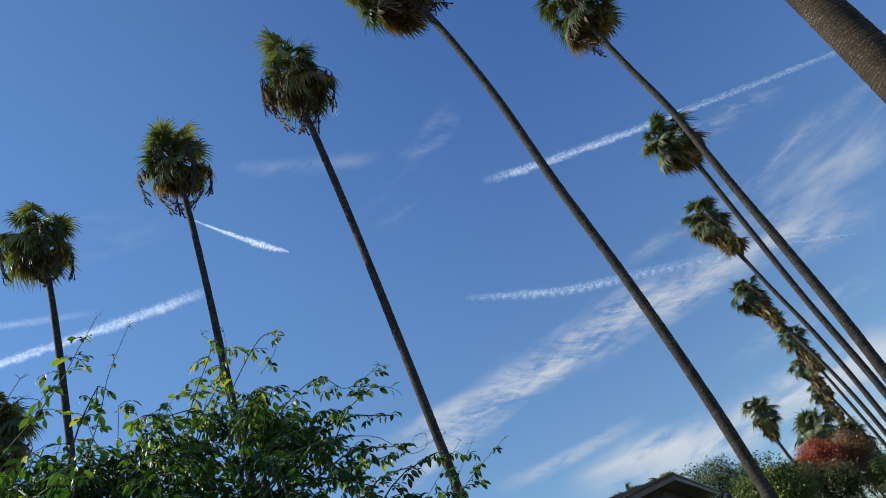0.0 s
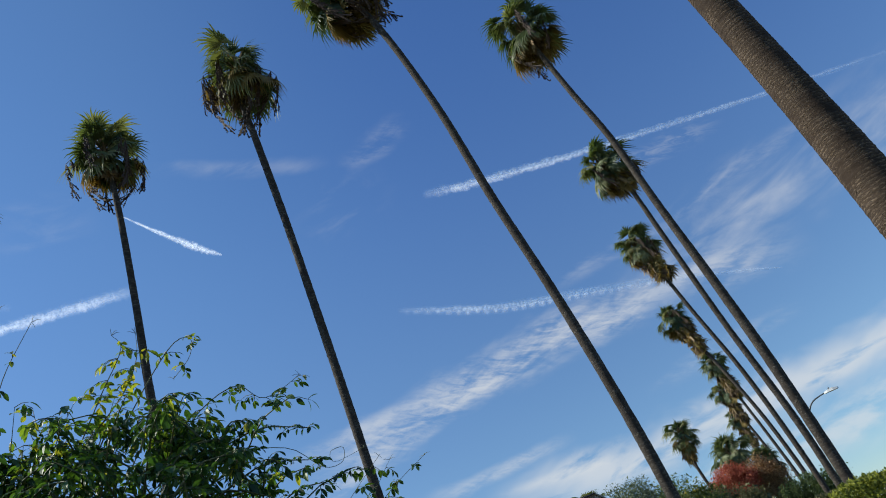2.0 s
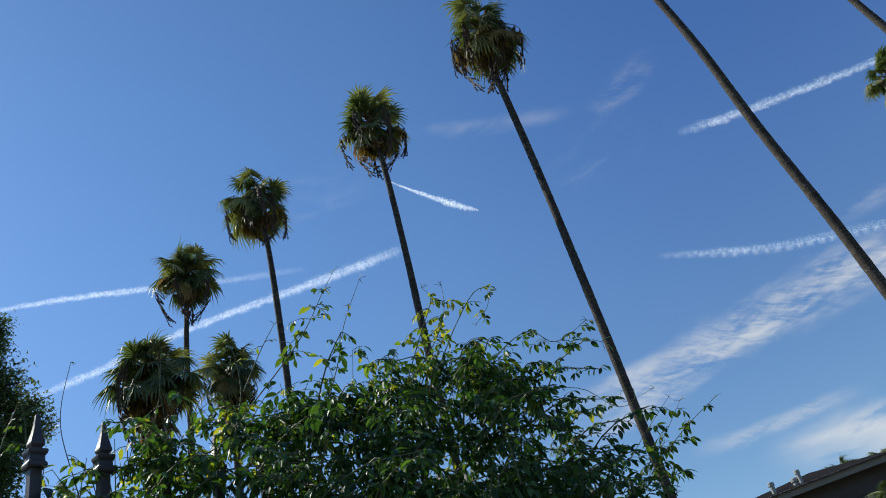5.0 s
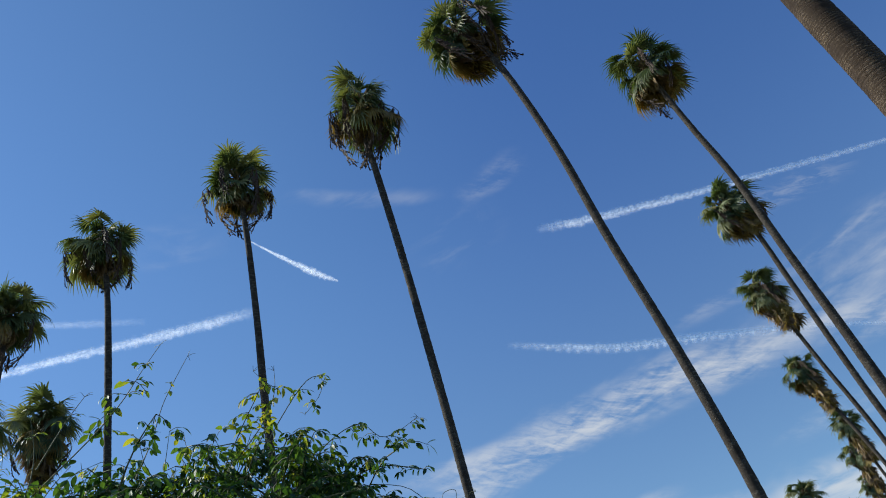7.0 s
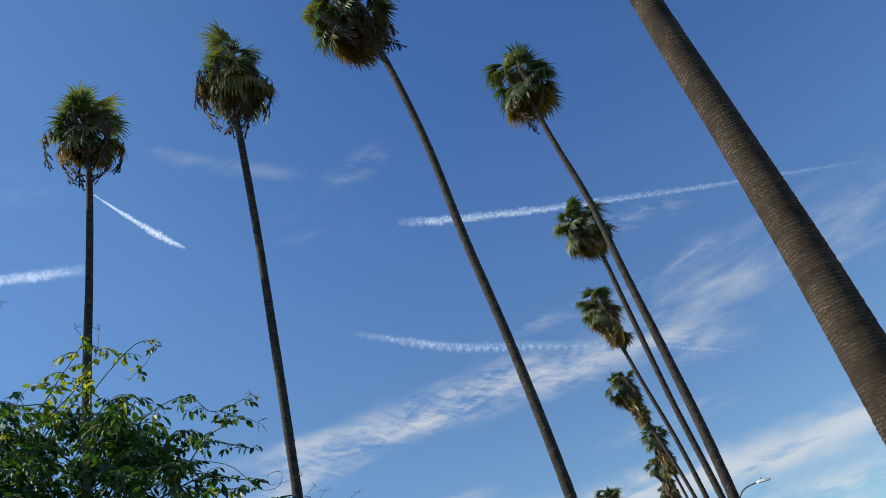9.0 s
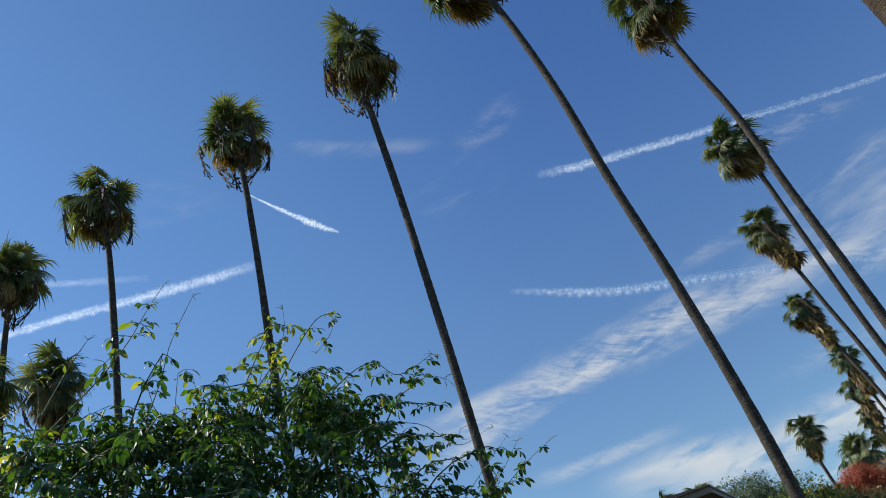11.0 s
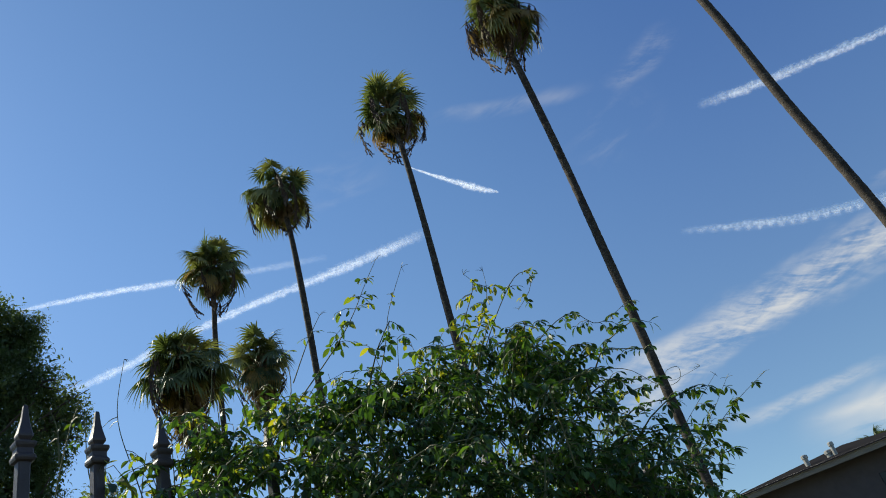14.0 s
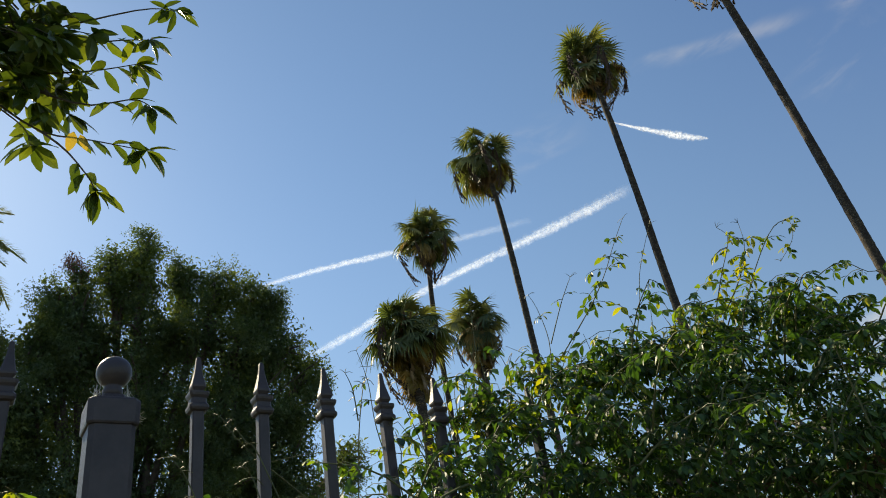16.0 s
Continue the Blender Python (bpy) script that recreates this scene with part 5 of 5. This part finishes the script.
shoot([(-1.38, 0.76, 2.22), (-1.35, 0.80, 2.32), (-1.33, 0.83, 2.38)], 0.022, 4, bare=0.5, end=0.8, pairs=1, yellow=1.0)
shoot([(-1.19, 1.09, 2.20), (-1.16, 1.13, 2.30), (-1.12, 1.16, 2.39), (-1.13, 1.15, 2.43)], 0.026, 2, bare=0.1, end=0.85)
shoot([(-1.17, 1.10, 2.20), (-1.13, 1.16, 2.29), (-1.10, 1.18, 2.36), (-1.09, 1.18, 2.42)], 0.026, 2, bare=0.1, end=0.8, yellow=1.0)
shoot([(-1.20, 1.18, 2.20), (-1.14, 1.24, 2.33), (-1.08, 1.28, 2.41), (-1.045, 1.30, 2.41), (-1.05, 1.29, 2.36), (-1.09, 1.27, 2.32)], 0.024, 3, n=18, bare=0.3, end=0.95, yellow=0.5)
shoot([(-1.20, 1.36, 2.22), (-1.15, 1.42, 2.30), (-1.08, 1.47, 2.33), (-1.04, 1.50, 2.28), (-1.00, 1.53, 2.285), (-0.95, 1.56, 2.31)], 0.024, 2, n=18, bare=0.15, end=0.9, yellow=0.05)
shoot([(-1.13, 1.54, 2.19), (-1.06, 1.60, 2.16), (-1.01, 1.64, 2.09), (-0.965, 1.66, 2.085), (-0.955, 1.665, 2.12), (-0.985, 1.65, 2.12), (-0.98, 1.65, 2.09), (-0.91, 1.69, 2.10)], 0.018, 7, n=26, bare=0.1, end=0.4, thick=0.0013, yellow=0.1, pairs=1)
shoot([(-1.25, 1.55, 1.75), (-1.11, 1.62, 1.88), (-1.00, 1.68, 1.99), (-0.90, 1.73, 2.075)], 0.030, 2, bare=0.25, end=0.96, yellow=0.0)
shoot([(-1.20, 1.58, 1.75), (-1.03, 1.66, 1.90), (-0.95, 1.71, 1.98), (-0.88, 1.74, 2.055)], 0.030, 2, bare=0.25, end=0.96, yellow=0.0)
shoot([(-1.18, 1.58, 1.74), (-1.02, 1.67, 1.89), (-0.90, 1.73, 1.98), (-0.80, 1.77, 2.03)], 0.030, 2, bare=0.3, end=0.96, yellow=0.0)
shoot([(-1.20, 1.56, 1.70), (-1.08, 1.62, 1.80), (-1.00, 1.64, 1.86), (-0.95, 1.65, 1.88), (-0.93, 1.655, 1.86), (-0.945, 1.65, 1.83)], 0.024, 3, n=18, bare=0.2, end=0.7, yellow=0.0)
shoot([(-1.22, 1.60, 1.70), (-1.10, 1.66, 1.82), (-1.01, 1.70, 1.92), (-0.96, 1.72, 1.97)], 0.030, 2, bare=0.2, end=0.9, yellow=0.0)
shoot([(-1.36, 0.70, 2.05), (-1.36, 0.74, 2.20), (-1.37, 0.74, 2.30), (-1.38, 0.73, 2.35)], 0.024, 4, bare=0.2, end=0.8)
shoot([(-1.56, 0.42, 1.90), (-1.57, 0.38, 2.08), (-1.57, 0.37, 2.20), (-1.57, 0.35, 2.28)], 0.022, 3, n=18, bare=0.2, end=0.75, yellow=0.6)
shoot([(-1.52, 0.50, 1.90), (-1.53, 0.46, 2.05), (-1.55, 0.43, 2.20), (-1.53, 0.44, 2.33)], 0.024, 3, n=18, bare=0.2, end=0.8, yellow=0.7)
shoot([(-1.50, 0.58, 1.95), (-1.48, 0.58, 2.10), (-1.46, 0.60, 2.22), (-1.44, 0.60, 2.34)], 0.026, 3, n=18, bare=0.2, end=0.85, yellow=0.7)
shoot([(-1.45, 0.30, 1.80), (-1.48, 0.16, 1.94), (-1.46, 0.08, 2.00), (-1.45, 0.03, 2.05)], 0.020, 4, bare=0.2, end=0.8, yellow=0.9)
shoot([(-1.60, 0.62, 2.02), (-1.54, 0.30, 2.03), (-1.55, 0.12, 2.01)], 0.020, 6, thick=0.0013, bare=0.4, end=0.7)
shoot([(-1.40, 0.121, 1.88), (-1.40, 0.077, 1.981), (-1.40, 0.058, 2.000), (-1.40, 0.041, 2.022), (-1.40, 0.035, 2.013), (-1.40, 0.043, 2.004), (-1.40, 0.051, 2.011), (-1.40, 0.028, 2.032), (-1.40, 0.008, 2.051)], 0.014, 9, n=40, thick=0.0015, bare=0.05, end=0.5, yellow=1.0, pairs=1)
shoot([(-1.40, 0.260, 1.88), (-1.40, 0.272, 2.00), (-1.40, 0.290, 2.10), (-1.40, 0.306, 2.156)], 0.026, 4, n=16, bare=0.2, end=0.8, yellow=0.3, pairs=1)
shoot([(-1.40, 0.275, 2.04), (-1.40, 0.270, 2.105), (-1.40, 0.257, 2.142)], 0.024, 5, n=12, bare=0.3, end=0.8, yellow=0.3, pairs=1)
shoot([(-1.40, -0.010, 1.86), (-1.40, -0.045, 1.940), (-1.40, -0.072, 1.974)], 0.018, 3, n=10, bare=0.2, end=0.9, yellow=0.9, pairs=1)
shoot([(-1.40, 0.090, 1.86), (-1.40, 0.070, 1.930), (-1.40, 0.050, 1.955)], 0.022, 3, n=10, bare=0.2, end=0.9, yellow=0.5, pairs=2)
# low growth along the foot of the pickets
for k in range(110):
    y = vr.uniform(-0.45, 0.75)
    p = Vector((-1.45 - 0.12 * y + vr.uniform(-0.22, -0.02), y, vr.uniform(1.55, 1.92 + 0.10 * max(0.0, y)))) + O
    for _ in range(3):
        pinnate([p + Vector((vr.uniform(-0.05, 0.05), vr.uniform(-0.05, 0.05), vr.uniform(-0.05, 0.05)))], [Vector((vr.gauss(0, 1), vr.gauss(0, 1), vr.uniform(-0.2, 0.6)))], vr, 0.026, young_leaves if vr.random() < 0.35 else old_leaves, stems, 2)
    stems.tube(bend([(p.x, p.y, 0.0), (p.x + vr.uniform(-0.05, 0.05), p.y + vr.uniform(-0.1, 0.1), 0.9), p], 6), [0.004, 0.0036, 0.003, 0.0026, 0.002, 0.0014], 4, False)

ob = part("stem_tangle", stems.data("stem_tangle", STEM, True), VINE, "thin twining green-brown stems")
ob["kind"] = "stuff"
ob = part("foliage", leaf_mesh(old_leaves, LEAF_VINE, "foliage", 0.47, True, 0.34), VINE, "glossy dark green pointed leaflets")
ob["kind"] = "stuff"
ob = part("young_foliage", leaf_mesh(young_leaves, LEAF_YOUNG, "young_foliage", 0.47, True, 0.34), VINE, "yellow-green young leaflets")
ob["kind"] = "stuff"

ob = part("dry_foliage", leaf_mesh(dry_leaves, surface("dry_vine_leaf", [(0.07, 0.042, 0.022), (0.14, 0.085, 0.042)], 9.0, 0.7, 0.15, 90.0, spread_by="island", translucent=0.15), "dry_foliage", 0.34, True, 0.6), VINE, "curled dry brown leaflets")
ob["kind"] = "stuff"

# young shoot leaves: brighter, yellower copy of shoot_leaf with sunlight painted into its colour
single_leaves("leaflet", shoot_young_lit[:240], unit_leaf(surface("lit_shoot_leaf", [(0.085, 0.14, 0.028), (0.14, 0.20, 0.034), (0.32, 0.30, 0.045)], 3.0, 0.38, 0.1, 20.0, spread_by="object", translucent=0.58, glow_color=(1.7, 1.6, 0.5), spec=0.5), 0.46, 0.34), VINE)
single_leaves("leaflet", shoot_old[:460], unit_leaf(surface("shoot_leaf", [(0.030, 0.060, 0.017), (0.055, 0.105, 0.025), (0.12, 0.175, 0.040)], 3.0, 0.46, 0.1, 20.0, spread_by="object", translucent=0.38, glow_color=(1.8, 1.9, 0.5), spec=0.35), 0.46, 0.34), VINE)

# ---- overhanging branch of a garden tree ----
GT = base_at("garden_tree", -3.3, -2.6, 0, "garden tree with glossy broad leaves hanging over the fence", "tree")
GO = Vector((3.3, 2.6, 0))
gt_ = Mesh()
gt_.tube(bend([(0, 0, -0.1), (0.06, 0.04, 1.6), (0.1, 0.15, 3.2), (0.2, 0.4, 4.4)], 12), [0.13 - 0.005 * k for k in range(12)], 10)
part("trunk", gt_.data("trunk", WOOD, True), GT)
gr = random.Random(101)
twigs, broad_leaves, gold = Mesh(), [], []


def twig(points, leaf, n=12, thick=0.006, bare=0.3, tuft=7, store=None):
    """A drooping twig: alternate leaves and a whorl at its end."""
    line = bend([Vector(p) + GO for p in points], n)
    twigs.tube(line, [thick * (1.2 - 0.9 * q / n) for q in range(n)], 5, False)
    for q in range(n):
        if q / n > bare:
            d = (line[min(q + 1, n - 1)] - line[max(q - 1, 0)]).normalized()
            for _ in range(2):
                (broad_leaves if store is None else store).append((line[q], d * 0.5 + Vector((gr.gauss(0, 0.8), gr.gauss(0, 0.8), gr.uniform(-0.9, 0.3))), Vector((gr.gauss(0, 0.5), gr.gauss(0, 0.5), 1)), leaf * gr.uniform(0.7, 1.1)))
    d = (line[-1] - line[-2]).normalized()
    for _ in range(tuft):
        (broad_leaves if store is None else store).append((line[-1], d * 0.6 + Vector((gr.gauss(0, 0.7), gr.gauss(0, 0.7), gr.uniform(-1.0, 0.2))), Vector((gr.gauss(0, 0.5), gr.gauss(0, 0.5), 1)), leaf * gr.uniform(0.8, 1.2)))


hanging = []
HUB = (-2.55, -0.75, 4.0)
LIMB = bend([Vector((-3.1, -2.2, 4.4)) + GO, Vector((-2.8, -1.4, 4.5)) + GO, Vector(HUB) + GO, Vector((-2.4, -0.45, 3.72)) + GO], 12)
lb = Mesh()
lb.tube(LIMB, [0.035 - 0.0022 * k for k in range(12)], 7)
part("limb", lb.data("limb", WOOD, True), GT)
twig([(-2.4, -0.62, 3.65), (-2.36, -0.45, 3.50), (-2.30, -0.28, 3.44), (-2.27, -0.10, 3.40)], 0.105, 10, 0.004, 0.45, 8, hanging)
twig([(-2.36, -0.45, 3.50), (-2.30, -0.36, 3.38), (-2.28, -0.28, 3.26), (-2.28, -0.25, 3.20)], 0.105, 9, 0.004, 0.35, 8, hanging)
twig([(-2.40, -0.60, 3.62), (-2.33, -0.50, 3.48), (-2.28, -0.46, 3.36)], 0.12, 7, 0.003, 0.3, 4, hanging)
twig([(-2.42, -0.50, 3.75), (-2.36, -0.32, 3.66), (-2.29, -0.16, 3.66), (-2.27, -0.10, 3.62)], 0.10, 9, 0.004, 0.35, 7, hanging)
twig([(-2.45, -0.55, 3.85), (-2.36, -0.32, 3.84), (-2.30, -0.16, 3.86)], 0.10, 9, 0.004, 0.25, 7, hanging)
twig([(-2.5, -0.65, 3.98), (-2.36, -0.28, 4.02), (-2.28, -0.12, 3.99)], 0.10, 9, 0.004, 0.2, 7, hanging)
twig([(-2.5, -0.60, 4.1), (-2.34, -0.18, 4.22), (-2.28, -0.03, 4.20)], 0.10, 9, 0.004, 0.6, 6, hanging)
for k in range(26):
    e = Vector((-2.36 + gr.uniform(-0.15, 0.15), -0.62 + gr.uniform(-0.25, 0.22), 3.72 + gr.uniform(-0.18, 0.3)))
    s = Vector(HUB) + Vector((gr.uniform(-0.1, 0.1), gr.uniform(-0.3, 0.1), gr.uniform(-0.1, 0.2)))
    twig([s, s.lerp(e, 0.5) + Vector((0, 0, 0.04)), e], 0.115, 7, 0.004, 0.25, 7)
for k in range(34):
    e = Vector((-2.35 + gr.uniform(-0.25, 0.25), -0.55 + gr.uniform(-0.45, 0.22), 3.95 + gr.uniform(-0.22, 0.4)))
    s = Vector(HUB) + Vector((gr.uniform(-0.1, 0.1), gr.uniform(-0.3, 0.2), gr.uniform(0, 0.3)))
    twig([s, s.lerp(e, 0.5) + Vector((0, 0, 0.05)), e], 0.115, 7, 0.004, 0.25, 6)
for k in range(60):
    e = Vector((-3.2 + gr.uniform(-1.0, 1.0), -2.3 + gr.uniform(-1.1, 0.9), 5.0 + gr.uniform(-0.4, 0.9)))
    s = Vector((-3.1, -2.2, 4.3))
    twig([s, s.lerp(e, 0.5) + Vector((0, 0, 0.15)), e], 0.12, 8, 0.008, 0.4, 8)
gold.append((Vector((-2.29, -0.34, 3.46)) + GO, Vector((0.1, -0.1, -1)), Vector((1, 0.2, 0.1)), 0.09))
gold.append((Vector((-2.29, -0.32, 3.45)) + GO, Vector((0.1, 0.35, -0.9)), Vector((1, -0.2, 0.1)), 0.07))
part("twig_tangle", twigs.data("twig_tangle", WOOD, True), GT)["kind"] = "stuff"
ob = part("foliage", leaf_mesh(broad_leaves, LEAF_BROAD, "foliage", 0.36, True), GT, "broad pointed green leaves")
ob["kind"] = "stuff"
single_leaves("leaf", hanging, unit_leaf(surface("hanging_leaf", [(0.034, 0.060, 0.016), (0.070, 0.110, 0.024), (0.15, 0.19, 0.040)], 2.0, 0.36, 0.1, 12.0, spread_by="object", translucent=0.42, glow_color=(1.8, 1.7, 0.6), spec=0.20), 0.36, 0.26), GT)
part("yellow_leaf", leaf_mesh(gold, LEAF_GOLD, "leaf", 0.42, True), GT, "single yellow leaf")

# ---- condensation trails ----


def sky_at(az, el, far=3600.0):
    a, e = radians(az), radians(el)
    return Vector((-math.sin(a) * math.cos(e), math.cos(a) * math.cos(e), math.sin(e))) * far + Vector((0, 0, 1.5))


def contrail(places, widths, fades, seed, soft, puff, gaps, label, teeth=0.0):
    """A condensation trail high over the place through points given as (azimuth, elevation); widths and fades run along it."""
    n = 90
    line = bend([sky_at(*p) for p in places], n)
    d = bpy.data.meshes.new("contrail")
    verts, fade = [], []
    for k, p in enumerate(line):
        f = k / (n - 1)
        s = f * (len(widths) - 1)
        i = min(int(s), len(widths) - 2)
        w_ = widths[i] + (widths[i + 1] - widths[i]) * (s - i)
        a_ = fades[i] + (fades[i + 1] - fades[i]) * (s - i)
        ahead = (line[min(k + 1, n - 1)] - line[max(k - 1, 0)]).normalized()
        across = ahead.cross(p.normalized()).normalized()
        half = math.tan(radians(w_ * 0.9)) * 3600.0 * (1 + 0.12 * noise.noise((f * 14, seed, 0)))
        for q in (-1.0, -0.5, 0.0, 0.5, 1.0):
            verts.append(p + across * half * q - p.normalized() * half * 0.5 * (1 - q * q))
            fade.append(a_)
    faces = [(k * 5 + q, k * 5 + q + 1, (k + 1) * 5 + q + 1, (k + 1) * 5 + q) for k in range(n - 1) for q in range(4)]
    d.from_pydata([tuple(v) for v in verts], [], faces)
    uv = d.uv_layers.new(name="UVMap")
    for loop in d.loops:
        k, q = divmod(loop.vertex_index, 5)
        uv.data[loop.index].uv = (k / (n - 1), q / 4)
    at = d.attributes.new("thickness", "FLOAT", "POINT")
    at.data.foreach_set("value", fade)
    d.materials.append(vapour("vapour", seed, soft, puff, gaps, teeth))
    ob_ = new("contrail", d)
    ob_.visible_shadow = False
    tagged(ob_, label, "contrail", "contrails in the sky")


contrail([(16.7, 33.5), (11.2, 32.5), (4.3, 31.13), (-1.0, 29.9), (-5.9, 28.6), (-10.5, 27.15), (-20.5, 23.6)], (0.46, 0.62, 0.52, 0.46, 0.42, 0.40, 0.36, 0.32, 0.28, 0.26, 0.2), (0.0, 0.60, 0.62, 0.64, 0.68, 0.66, 0.60, 0.52, 0.44, 0.3, 0.0), 3.0, 0.85, 60, 0.60, "long white contrail thinning out toward one end")
contrail([(42.9, 38.2), (39.5, 36.27), (37.3, 35.05), (35.5, 34.15)], (0.08, 0.22, 0.42, 0.40, 0.10), (0.50, 0.74, 0.84, 0.84, 0.25), 11.0, 0.9, 17, 0.75, "short bright contrail tapering at both ends")
contrail([(43.0, 33.0), (47.9, 32.37), (54.4, 31.36), (62.1, 29.66), (70.0, 26.82), (74.5, 25.2)], (0.60, 0.66, 0.60, 0.50, 0.46, 0.46, 0.5), (0.02, 0.40, 0.40, 0.38, 0.34, 0.28, 0.0), 19.0, 0.8, 48, 0.55, "broad white contrail crossing behind the palms")
contrail([(52.3, 32.97), (59.5, 32.87), (66.6, 32.57), (73.3, 31.8), (80.0, 30.2)], (0.42, 0.42, 0.34, 0.26), (0.02, 0.24, 0.42, 0.06), 27.0, 0.8, 45, 0.6, "thin white contrail low beside the palm crowns")
contrail([(22.6, 26.0), (18.3, 24.46), (14.2, 23.0), (10.0, 21.9), (6.2, 20.8), (2.0, 19.4), (-3.2, 17.2), (-5.6, 16.0)], (0.40, 0.60, 0.62, 0.58, 0.50, 0.20, 0.10), (0.06, 0.62, 0.66, 0.62, 0.50, 0.42, 0.36), 35.0, 0.35, 50, 0.85, "faint lumpy contrail drifting into cirrus", 40.0)
